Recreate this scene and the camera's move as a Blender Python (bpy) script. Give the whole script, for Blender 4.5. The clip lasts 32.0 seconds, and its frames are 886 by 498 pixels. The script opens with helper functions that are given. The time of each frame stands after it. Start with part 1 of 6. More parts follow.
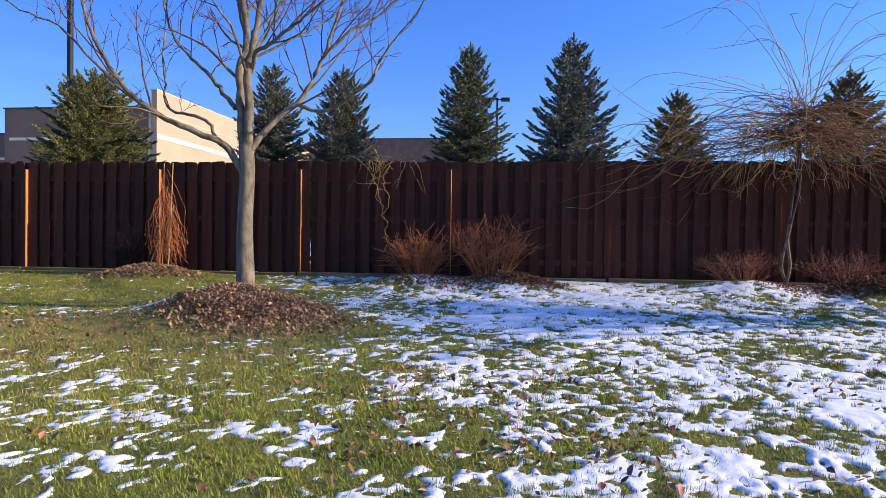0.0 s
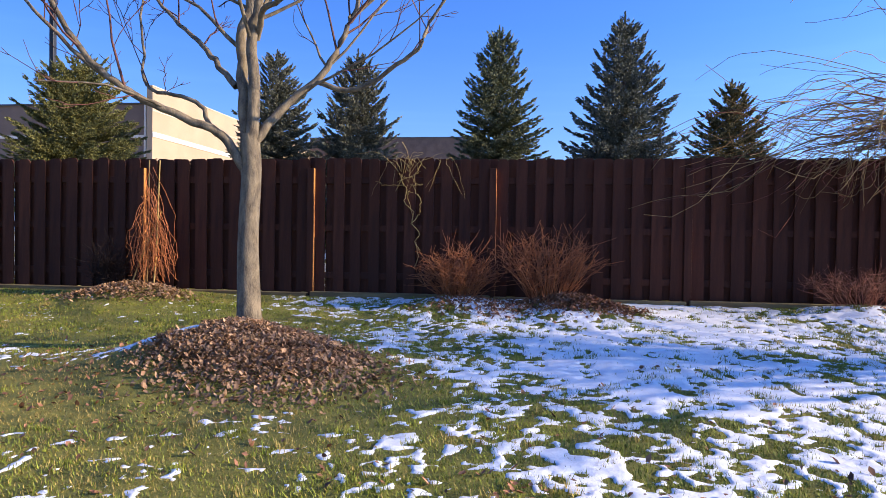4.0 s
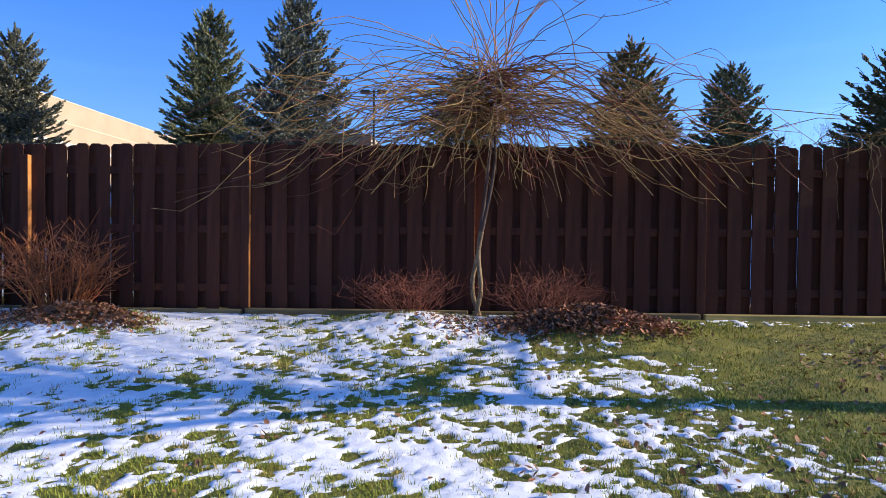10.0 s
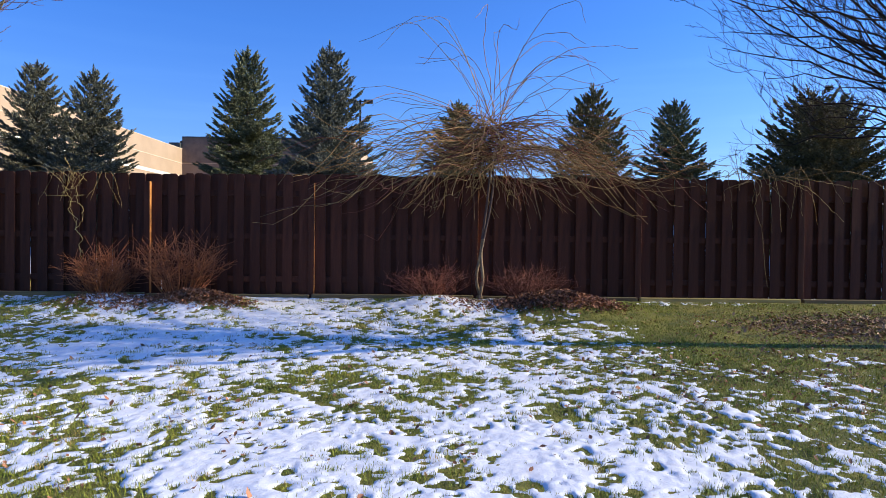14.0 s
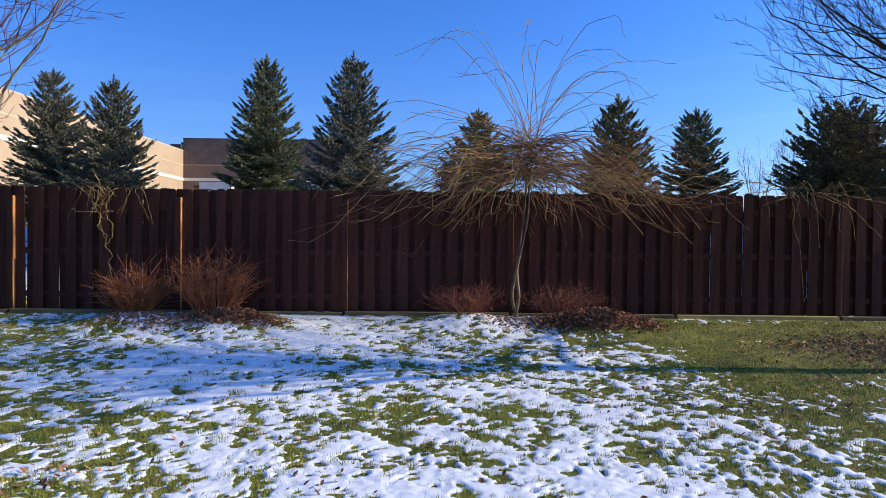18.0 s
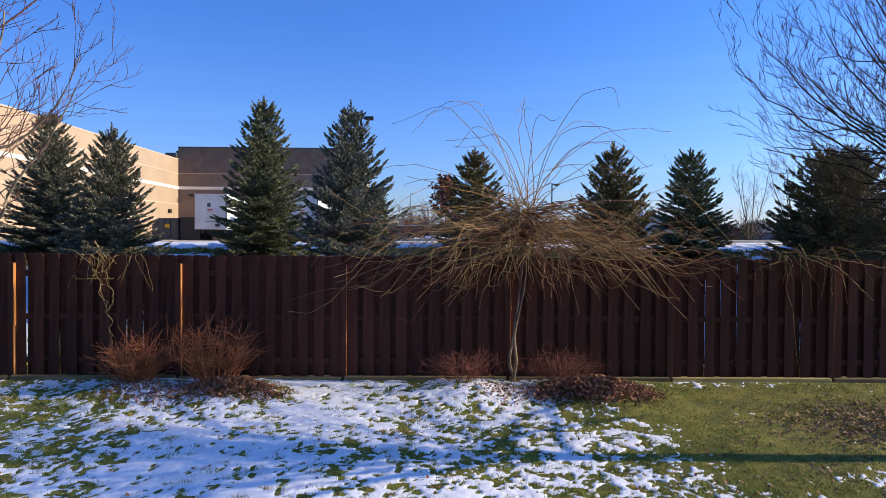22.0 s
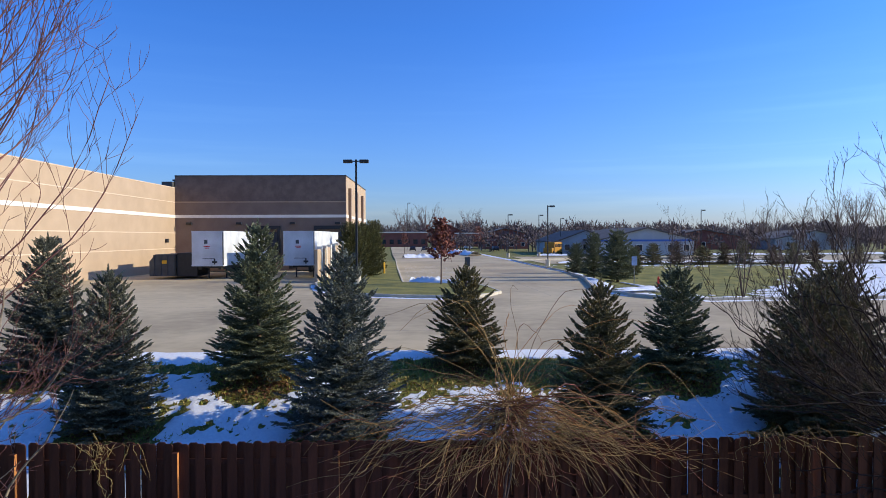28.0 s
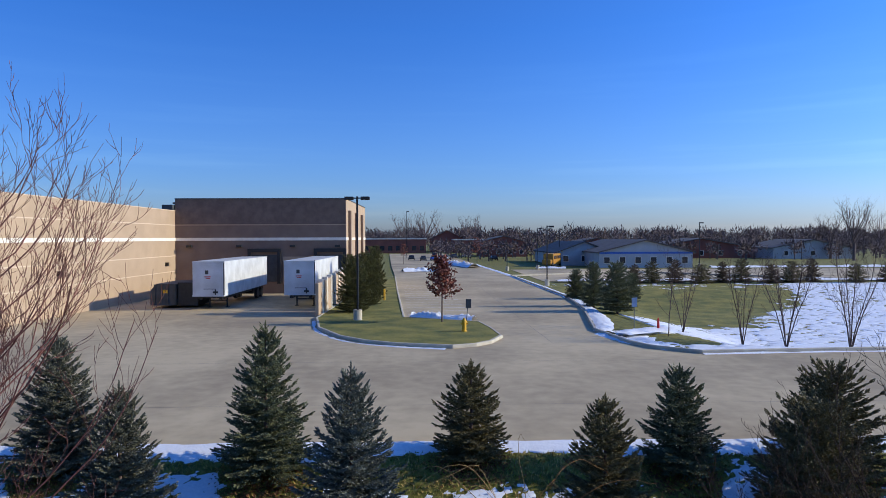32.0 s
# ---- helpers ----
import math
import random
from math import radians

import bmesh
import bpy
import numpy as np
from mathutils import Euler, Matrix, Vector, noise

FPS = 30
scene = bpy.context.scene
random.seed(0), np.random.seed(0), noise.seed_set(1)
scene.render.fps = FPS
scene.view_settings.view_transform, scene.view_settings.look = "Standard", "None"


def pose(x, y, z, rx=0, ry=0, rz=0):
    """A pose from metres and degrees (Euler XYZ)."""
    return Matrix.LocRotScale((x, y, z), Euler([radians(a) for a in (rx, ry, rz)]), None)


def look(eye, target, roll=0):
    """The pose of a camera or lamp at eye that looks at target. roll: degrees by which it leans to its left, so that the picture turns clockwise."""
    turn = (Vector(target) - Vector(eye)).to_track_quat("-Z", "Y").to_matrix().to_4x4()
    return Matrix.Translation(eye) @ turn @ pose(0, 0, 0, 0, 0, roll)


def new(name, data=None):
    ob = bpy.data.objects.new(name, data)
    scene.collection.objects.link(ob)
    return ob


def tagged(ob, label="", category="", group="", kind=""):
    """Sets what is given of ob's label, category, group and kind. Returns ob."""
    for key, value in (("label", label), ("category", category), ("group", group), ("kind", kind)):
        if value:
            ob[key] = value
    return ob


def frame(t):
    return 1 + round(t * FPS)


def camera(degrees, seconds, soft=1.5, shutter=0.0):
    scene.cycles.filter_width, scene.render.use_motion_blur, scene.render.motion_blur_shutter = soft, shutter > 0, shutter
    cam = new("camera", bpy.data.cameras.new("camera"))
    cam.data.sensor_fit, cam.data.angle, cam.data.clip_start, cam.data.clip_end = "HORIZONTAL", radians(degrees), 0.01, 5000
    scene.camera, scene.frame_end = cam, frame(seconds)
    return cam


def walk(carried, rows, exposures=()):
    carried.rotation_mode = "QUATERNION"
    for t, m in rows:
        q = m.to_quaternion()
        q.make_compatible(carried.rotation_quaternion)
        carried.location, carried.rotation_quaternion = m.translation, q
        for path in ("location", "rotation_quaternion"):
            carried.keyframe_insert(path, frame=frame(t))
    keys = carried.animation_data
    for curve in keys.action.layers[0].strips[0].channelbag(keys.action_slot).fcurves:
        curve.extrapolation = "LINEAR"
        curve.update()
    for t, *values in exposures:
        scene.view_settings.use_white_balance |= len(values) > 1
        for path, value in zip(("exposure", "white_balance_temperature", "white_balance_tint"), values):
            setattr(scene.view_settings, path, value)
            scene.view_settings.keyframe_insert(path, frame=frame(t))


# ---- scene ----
cam = camera(68.0, 32.0, soft=0.45)
PATH = [
    (0, (1.282, -10.292, 0.629), (1.019, -8.31, 0.595), 0.8),
    (0.5, (1.258, -9.949, 0.635), (0.996, -7.966, 0.601), 0.8),
    (1, (1.181, -9.428, 0.618), (0.921, -7.445, 0.583), 0.9),
    (1.5, (1.062, -8.852, 0.61), (0.802, -6.869, 0.577), 0.8),
    (2, (0.916, -8.565, 0.618), (0.66, -6.581, 0.585), 0.9),
    (2.5, (0.815, -8.452, 0.579), (0.556, -6.469, 0.546), 0.8),
    (4.5, (0.432, -8.627, 0.896), (0.172, -6.644, 0.861), 0.9),
    (5, (0.663, -8.537, 0.987), (0.403, -6.555, 0.95), 1.0),
    (5.5, (1.035, -8.37, 1.035), (0.771, -6.388, 0.998), 0.9),
    (6, (1.546, -8.108, 1.03), (1.276, -6.126, 0.995), 0.5),
    (6.5, (2.217, -7.755, 1.04), (1.946, -5.773, 1.004), 0.4),
    (7, (2.978, -7.374, 1.033), (2.702, -5.393, 0.999), 0.2),
    (7.5, (3.485, -7.102, 0.988), (3.199, -5.123, 0.952), 0.1),
    (8, (3.864, -7.066, 0.947), (3.599, -5.084, 0.914), 0.4),
    (8.5, (4.35, -7.159, 0.901), (4.08, -5.177, 0.866), 0.4),
    (9, (4.74, -7.126, 0.861), (4.469, -5.145, 0.825), 0.4),
    (9.5, (4.852, -7.125, 0.833), (4.679, -5.132, 0.799), 0.5),
    (10, (4.821, -7.12, 0.827), (4.754, -5.122, 0.793), 0.5),
    (10.5, (4.747, -7.148, 0.828), (4.722, -5.149, 0.795), 0.6),
    (11, (4.685, -7.269, 0.852), (4.674, -5.27, 0.82), 0.6),
    (11.5, (4.687, -7.621, 0.853), (4.679, -5.621, 0.821), 0.6),
    (12, (4.763, -8.186, 0.866), (4.749, -6.186, 0.834), 0.6),
    (12.5, (4.839, -8.884, 0.86), (4.83, -6.884, 0.827), 0.6),
    (13, (4.858, -9.355, 0.841), (4.859, -7.355, 0.812), 0.6),
    (13.5, (4.727, -9.676, 0.88), (4.729, -7.677, 0.847), 0.6),
    (14, (4.345, -9.878, 0.895), (4.357, -7.879, 0.863), 0.6),
    (14.5, (4.011, -9.947, 0.923), (4.03, -7.948, 0.891), 0.6),
    (15, (3.735, -9.923, 0.935), (3.757, -7.924, 0.904), 0.7),
    (15.5, (3.57, -9.832, 0.913), (3.591, -7.832, 0.887), 0.7),
    (17.5, (3.766, -9.669, 1.063), (3.785, -7.669, 1.03), 0.6),
    (18, (3.787, -9.752, 1.139), (3.808, -7.752, 1.106), 0.6),
    (18.5, (3.794, -9.809, 1.229), (3.817, -7.809, 1.195), 0.6),
    (19, (3.778, -9.845, 1.338), (3.803, -7.846, 1.302), 0.5),
    (19.5, (3.769, -9.83, 1.417), (3.796, -7.83, 1.382), 0.4),
    (20, (3.759, -9.83, 1.543), (3.788, -7.83, 1.507), 0.5),
    (20.5, (3.754, -9.817, 1.691), (3.783, -7.817, 1.655), 0.4),
    (21, (3.745, -9.807, 1.832), (3.776, -7.807, 1.795), 0.4),
    (21.5, (3.731, -9.821, 1.988), (3.765, -7.822, 1.949), 0.4),
    (22, (3.739, -9.837, 2.118), (3.774, -7.838, 2.082), 0.4),
    (22.5, (3.72, -9.909, 2.327), (3.756, -7.909, 2.291), 0.3),
    (23, (3.703, -10.001, 2.565), (3.741, -8.002, 2.53), 0.2),
    (23.5, (3.72, -10.06, 2.739), (3.759, -8.061, 2.707), 0.3),
    (24, (3.745, -10.074, 2.952), (3.783, -8.074, 2.919), 0.2),
    (24.5, (3.777, -10.066, 3.183), (3.817, -8.066, 3.148), 0.1),
    (25, (3.816, -10.026, 3.416), (3.857, -8.027, 3.381), 0.1),
    (25.5, (3.858, -9.997, 3.666), (3.897, -7.998, 3.631), -0.0),
    (26, (3.86, -10.012, 3.91), (3.9, -8.013, 3.874), -0.2),
    (26.5, (3.854, -9.982, 4.162), (3.894, -7.983, 4.126), -0.2),
    (28.5, (3.883, -10.09, 5.233), (3.925, -8.091, 5.197), -0.2),
    (29, (3.868, -10.047, 5.511), (3.911, -8.048, 5.476), -0.1),
    (29.5, (3.854, -10.093, 5.835), (3.898, -8.093, 5.8), -0.2),
    (30, (3.842, -10.16, 6.18), (3.887, -8.161, 6.145), -0.2),
    (30.5, (3.812, -10.21, 6.487), (3.858, -8.211, 6.452), -0.2),
    (31, (3.744, -10.244, 6.802), (3.791, -8.245, 6.769), -0.1),
    (31.5, (3.729, -10.232, 7.111), (3.775, -8.233, 7.076), -0.2),
    (32, (3.705, -10.215, 7.431), (3.752, -8.216, 7.397), -0.2),
]
walk(cam, [(t, look(eye, target, roll)) for t, eye, target, roll in PATH],
     exposures=((0, 0.42, 6750, 15), (2, 0.47, 6800, 15), (5, 0.62, 6950, 17), (7, 0.54, 7050, 17), (9, 0.48, 6750, 13), (11, 0.45, 6600, 11), (13, 0.34, 6600, 11), (15, 0.28, 6550, 10), (18, 0.2, 6500, 9), (21.5, 0.25, 6800, 13), (25, 0.22, 6700, 12), (26, 0.19, 6600, 11), (29, 0.0, 6150, 9), (32, -0.17, 5980, 9)))

# ---- light ----
SUN_AZ, SUN_EL = radians(-0.8), radians(21.5)        # measured from +x towards +y
to_sun = Vector((math.cos(SUN_AZ) * math.cos(SUN_EL), math.sin(SUN_AZ) * math.cos(SUN_EL), math.sin(SUN_EL)))
world = bpy.data.worlds.new("world")
scene.world = world
world.use_nodes = True
wn = world.node_tree.nodes
sky = wn.new("ShaderNodeTexSky")
sky.sky_type = "NISHITA"
sky.sun_disc = False
sky.sun_elevation = SUN_EL
sky.sun_rotation = radians(90) - SUN_AZ
sky.altitude = 200
sky.air_density, sky.dust_density, sky.ozone_density = 1.0, 1.1, 4.0
wn["Background"].inputs["Strength"].default_value = 0.087
deep = wn.new("ShaderNodeMix")                      # the deep blue of a dry winter sky
deep.data_type, deep.blend_type = "RGBA", "MULTIPLY"
deep.inputs["Factor"].default_value = 1.0
way = wn.new("ShaderNodeTexCoord")
height = wn.new("ShaderNodeSeparateXYZ")
pale = wn.new("ShaderNodeValToRGB")                 # whiter towards the horizon
pale.color_ramp.elements[0].position, pale.color_ramp.elements[1].position = 0.0, 0.30
pale.color_ramp.elements[0].color, pale.color_ramp.elements[1].color = (1.50, 1.58, 2.10, 1), (0.70, 1.36, 2.50, 1)
haze = pale.color_ramp.elements.new(0.085)
haze.color = (1.10, 1.46, 2.26, 1)
streak = wn.new("ShaderNodeMapping"); streak.inputs["Scale"].default_value = (1.6, 1.6, 30.0)
cirrus = wn.new("ShaderNodeTexNoise"); cirrus.inputs["Scale"].default_value = 1.3; cirrus.inputs["Detail"].default_value = 5
thin = wn.new("ShaderNodeValToRGB")                 # a few thin streaks of cirrus
thin.color_ramp.elements[0].position, thin.color_ramp.elements[1].position = 0.52, 0.76
thin.color_ramp.elements[0].color, thin.color_ramp.elements[1].color = (1, 1, 1, 1), (1.2, 1.12, 1.04, 1)
veil = wn.new("ShaderNodeMix"); veil.data_type, veil.blend_type = "RGBA", "MULTIPLY"
low = wn.new("ShaderNodeMapRange"); low.inputs[1].default_value, low.inputs[2].default_value = 0.34, 0.12
wl = world.node_tree.links
wl.new(way.outputs["Generated"], height.inputs[0]); wl.new(height.outputs["Z"], pale.inputs["Fac"]); wl.new(height.outputs["Z"], low.inputs[0])
wl.new(way.outputs["Generated"], streak.inputs["Vector"]); wl.new(streak.outputs[0], cirrus.inputs["Vector"]); wl.new(cirrus.outputs["Fac"], thin.inputs["Fac"])
wl.new(low.outputs[0], veil.inputs["Factor"]); wl.new(pale.outputs["Color"], veil.inputs[6]); wl.new(thin.outputs["Color"], veil.inputs[7])
glow = wn.new("ShaderNodeMapRange")                 # the sky brightens towards the sun's side
glow.inputs[1].default_value, glow.inputs[2].default_value, glow.inputs[3].default_value, glow.inputs[4].default_value = -0.7, 0.7, 0.84, 1.16
sunward = wn.new("ShaderNodeVectorMath"); sunward.operation = "SCALE"
wl.new(height.outputs["X"], glow.inputs[0]); wl.new(veil.outputs[2], sunward.inputs[0]); wl.new(glow.outputs[0], sunward.inputs["Scale"])
wl.new(sunward.outputs[0], deep.inputs[7])
world.node_tree.links.new(sky.outputs["Color"], deep.inputs[6])
world.node_tree.links.new(deep.outputs[2], wn["Background"].inputs["Color"])
sun = new("sun", bpy.data.lights.new("sun", "SUN"))
sun.data.energy, sun.data.angle, sun.data.color = 5.2, radians(0.53), (1.0, 0.88, 0.66)
sun.matrix_world = look(to_sun * 60, (0, 0, 0))

# ---- materials ----
def material(name, base, dark=None, scale=8.0, fine=60.0, rough=0.8, bump=0.15, metal=0.0, rand=0.0, stretch=(1, 1, 1), spec=0.4, detail=6.0, dist=0.02):
    """Two-scale noise between two colours, with relief; rand: brightness change from piece to piece."""
    m = bpy.data.materials.new(name)
    m.use_nodes = True
    n, l = m.node_tree.nodes, m.node_tree.links
    b = n["Principled BSDF"]
    dark = dark or tuple(c * 0.72 for c in base)
    tc = n.new("ShaderNodeTexCoord")
    mp = n.new("ShaderNodeMapping")
    mp.inputs["Scale"].default_value = stretch
    l.new(tc.outputs["Object"], mp.inputs["Vector"])
    n1 = n.new("ShaderNodeTexNoise"); n1.inputs["Scale"].default_value = scale; n1.inputs["Detail"].default_value = detail
    n2 = n.new("ShaderNodeTexNoise"); n2.inputs["Scale"].default_value = fine; n2.inputs["Detail"].default_value = 4
    for q in (n1, n2):
        l.new(mp.outputs["Vector"], q.inputs["Vector"])
    mix = n.new("ShaderNodeMath"); mix.operation = "MULTIPLY_ADD"; mix.inputs[1].default_value = 0.4; mix.inputs[2].default_value = -0.2
    l.new(n2.outputs["Fac"], mix.inputs[0])
    add = n.new("ShaderNodeMath"); add.operation = "ADD"
    l.new(n1.outputs["Fac"], add.inputs[0]); l.new(mix.outputs[0], add.inputs[1])
    rm = n.new("ShaderNodeValToRGB")
    rm.color_ramp.elements[0].position, rm.color_ramp.elements[1].position = 0.33, 0.67
    rm.color_ramp.elements[0].color, rm.color_ramp.elements[1].color = (*dark, 1), (*base, 1)
    l.new(add.outputs[0], rm.inputs["Fac"])
    out = rm.outputs["Color"]
    if rand:
        info = n.new("ShaderNodeObjectInfo")
        geo = n.new("ShaderNodeNewGeometry")
        s = n.new("ShaderNodeMath"); s.operation = "ADD"
        l.new(info.outputs["Random"], s.inputs[0]); l.new(geo.outputs["Random Per Island"], s.inputs[1])
        fr = n.new("ShaderNodeMath"); fr.operation = "FRACT"; l.new(s.outputs[0], fr.inputs[0])
        v = n.new("ShaderNodeMath"); v.operation = "MULTIPLY_ADD"; v.inputs[1].default_value = 2 * rand; v.inputs[2].default_value = 1 - rand
        l.new(fr.outputs[0], v.inputs[0])
        hsv = n.new("ShaderNodeHueSaturation")
        l.new(v.outputs[0], hsv.inputs["Value"]); l.new(out, hsv.inputs["Color"])
        out = hsv.outputs["Color"]
    l.new(out, b.inputs["Base Color"])
    b.inputs["Roughness"].default_value, b.inputs["Metallic"].default_value = rough, metal
    b.inputs["Specular IOR Level"].default_value = spec
    if bump:
        bp = n.new("ShaderNodeBump"); bp.inputs["Strength"].default_value = bump; bp.inputs["Distance"].default_value = dist
        l.new(add.outputs[0], bp.inputs["Height"]); l.new(bp.outputs["Normal"], b.inputs["Normal"])
    return m


M = {}
M["lawn"] = material("lawn", (0.235, 0.205, 0.034), (0.08, 0.085, 0.015), 3.5, 110, 0.95, 0.8)
M["lawn_dry"] = material("lawn_dry", (0.17, 0.12, 0.045), (0.09, 0.08, 0.025), 2.2, 50, 0.95, 0.6)
M["lawn_green"] = material("green_lawn", (0.25, 0.21, 0.038), (0.10, 0.107, 0.018), 0.55, 6, 0.95, 0.8, dist=0.06)
M["soil"] = material("soil", (0.10, 0.07, 0.045), (0.05, 0.035, 0.022), 3, 40, 0.95, 0.6)
M["snow"] = material("snow", (0.87, 0.87, 0.865), (0.76, 0.77, 0.785), 14, 90, 0.6, 0.55, spec=0.3, dist=0.012)
M["grass"] = material("grass", (0.265, 0.28, 0.028), (0.14, 0.168, 0.015), 1.2, 10, 0.7, 0, rand=0.4)
M["straw"] = material("straw", (0.48, 0.345, 0.095), (0.29, 0.21, 0.06), 2, 12, 0.8, 0, rand=0.3)
M["leaf_dark"] = material("weathered_leaf", (0.37, 0.165, 0.08), (0.14, 0.06, 0.03), 5, 30, 0.75, 0, rand=0.5)
M["leaf"] = material("leaf_litter", (0.43, 0.25, 0.13), (0.19, 0.10, 0.05), 5, 30, 0.75, 0, rand=0.5)
M["mulch"] = material("needle_mulch", (0.22, 0.10, 0.035), (0.12, 0.05, 0.02), 5, 30, 0.85, 0, rand=0.4)
M["fence"] = material("stained_cedar", (0.090, 0.0265, 0.0112), (0.052, 0.015, 0.0072), 3, 30, 0.75, 0.25, rand=0.22, stretch=(6, 6, 0.5), spec=0.25, dist=0.004)
# side of the posts towards the sun: sunlit orange put into the colour
M["post_side"] = material("sunlit_cedar", (0.52, 0.22, 0.06), (0.38, 0.14, 0.04), 3, 30, 0.75, 0.25, rand=0.15, stretch=(6, 6, 0.5), spec=0.25, dist=0.004)
M["timber"] = material("landscape_timber", (0.21, 0.145, 0.06), (0.12, 0.08, 0.035), 3, 25, 0.85, 0.3, rand=0.2, stretch=(0.5, 6, 6), dist=0.004)
M["timber_new"] = material("pale_timber", (0.46, 0.33, 0.10), (0.28, 0.195, 0.06), 3, 25, 0.85, 0.3, stretch=(0.5, 6, 6), dist=0.004)
M["bark"] = material("grey_bark", (0.27, 0.208, 0.132), (0.105, 0.08, 0.054), 7, 55, 0.9, 0.9, stretch=(2.4, 2.4, 1.0), dist=0.012)
M["bark_mottled"] = material("mottled_bark", (0.36, 0.25, 0.13), (0.10, 0.07, 0.045), 14, 60, 0.85, 0.5, stretch=(2, 2, 0.8), dist=0.006)
M["twig"] = material("twig_bark", (0.04, 0.023, 0.018), (0.024, 0.015, 0.012), 6, 30, 0.8, 0, rand=0.3, spec=0.15)
M["twig_tree"] = material("reddish_tree_twig", (0.17, 0.062, 0.046), (0.10, 0.04, 0.032), 6, 30, 0.7, 0, rand=0.3)
M["twig_orange"] = material("orange_twig", (0.42, 0.135, 0.042), (0.23, 0.07, 0.024), 6, 30, 0.7, 0, rand=0.4)
M["twig_red"] = material("red_twig", (0.22, 0.062, 0.032), (0.12, 0.035, 0.02), 6, 30, 0.7, 0, rand=0.35)
M["twig_tan"] = material("tan_twig", (0.35, 0.215, 0.07), (0.19, 0.115, 0.04), 6, 30, 0.7, 0, rand=0.4)
M["twig_weep"] = material("golden_brown_twig", (0.37, 0.175, 0.048), (0.20, 0.09, 0.027), 6, 30, 0.7, 0, rand=0.4)
M["twig_birch"] = material("birch_twig", (0.11, 0.068, 0.052), (0.065, 0.042, 0.034), 6, 30, 0.8, 0, rand=0.3)
M["spruce_russet"] = material("russet_winter_needles", (0.17, 0.115, 0.06), (0.09, 0.062, 0.034), 3, 20, 0.75, 0, rand=0.35)
M["vine"] = material("pale_vine", (0.46, 0.32, 0.11), (0.30, 0.19, 0.065), 6, 30, 0.8, 0.1)
M["spruce_blue"] = material("blue_spruce_needles", (0.20, 0.208, 0.158), (0.10, 0.108, 0.082), 3, 20, 0.7, 0, rand=0.35)
M["spruce_grey"] = material("grey_green_needles", (0.185, 0.178, 0.115), (0.095, 0.095, 0.062), 3, 20, 0.7, 0, rand=0.35)
M["spruce"] = material("spruce_needles", (0.20, 0.21, 0.105), (0.105, 0.112, 0.058), 3, 20, 0.7, 0, rand=0.35)
M["spruce_brown"] = material("winter_bronze_needles", (0.225, 0.18, 0.07), (0.115, 0.10, 0.042), 3, 20, 0.7, 0, rand=0.35)
M["spruce_olive"] = material("olive_spruce_needles", (0.22, 0.20, 0.055), (0.11, 0.11, 0.034), 3, 20, 0.7, 0, rand=0.35)
M["spruce_bark"] = material("spruce_bark", (0.13, 0.09, 0.07), None, 8, 50, 0.9, 0.5)
M["concrete"] = material("lot_concrete", (0.53, 0.42, 0.25), (0.32, 0.25, 0.15), 0.13, 1.6, 0.85, 0.1, detail=9)
M["kerb"] = material("kerb_concrete", (0.55, 0.49, 0.37), (0.42, 0.37, 0.28), 1.5, 20, 0.85, 0.15)
M["kerb_dark"] = material("joint_filler", (0.26, 0.23, 0.19), None, 1, 20, 0.9, 0)
M["asphalt"] = material("asphalt", (0.10, 0.10, 0.10), (0.06, 0.06, 0.06), 0.4, 20, 0.9, 0.2)
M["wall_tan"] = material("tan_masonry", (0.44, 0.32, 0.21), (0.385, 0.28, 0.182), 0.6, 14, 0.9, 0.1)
# darker copy of the tan: shade of the -y walls put into colour
M["wall_shade_brown"] = material("shade_brown_masonry", (0.235, 0.165, 0.12), (0.19, 0.13, 0.095), 0.6, 14, 0.9, 0.1)
M["band_thin"] = material("thin_pale_band", (0.62, 0.49, 0.35), (0.54, 0.42, 0.30), 1, 15, 0.85, 0.05)
M["wall_dark"] = material("dark_brown_masonry", (0.175, 0.125, 0.095), (0.13, 0.092, 0.072), 1.6, 10, 0.9, 0.15)
M["band"] = material("pale_band", (0.80, 0.74, 0.62), (0.70, 0.64, 0.53), 1, 15, 0.85, 0.05)
M["white"] = material("trailer_white", (0.68, 0.685, 0.67), (0.50, 0.50, 0.48), 0.8, 12, 0.45, 0.02, spec=0.5)
M["black"] = material("black_metal", (0.022, 0.021, 0.021), (0.012, 0.012, 0.012), 4, 40, 0.5, 0.05, spec=0.5)
M["dark_grey"] = material("dark_grey_metal", (0.075, 0.08, 0.08), (0.05, 0.054, 0.054), 2, 30, 0.55, 0.05)
M["yellow"] = material("yellow_paint", (0.75, 0.42, 0.02), (0.6, 0.32, 0.015), 4, 40, 0.5, 0.05)
M["bus_paint"] = material("bus_paint", (0.45, 0.22, 0.025), (0.36, 0.17, 0.02), 1, 20, 0.5, 0.02)
M["arborvitae"] = material("dark_arborvitae", (0.13, 0.122, 0.034), (0.065, 0.065, 0.02), 3, 20, 0.75, 0, rand=0.35)
M["sign_blue"] = material("faded_blue_sign", (0.34, 0.42, 0.56), None, 4, 40, 0.5, 0.05)
M["orange"] = material("orange_rust", (0.55, 0.20, 0.04), (0.4, 0.13, 0.03), 3, 30, 0.7, 0.1)
M["red"] = material("red_paint", (0.6, 0.03, 0.02), None, 4, 40, 0.5, 0.05)
M["blue"] = material("blue_paint", (0.06, 0.16, 0.55), None, 4, 40, 0.5, 0.05)
M["roof_blue"] = material("grey_shingle", (0.13, 0.115, 0.105), (0.085, 0.075, 0.07), 0.5, 10, 0.9, 0.1)
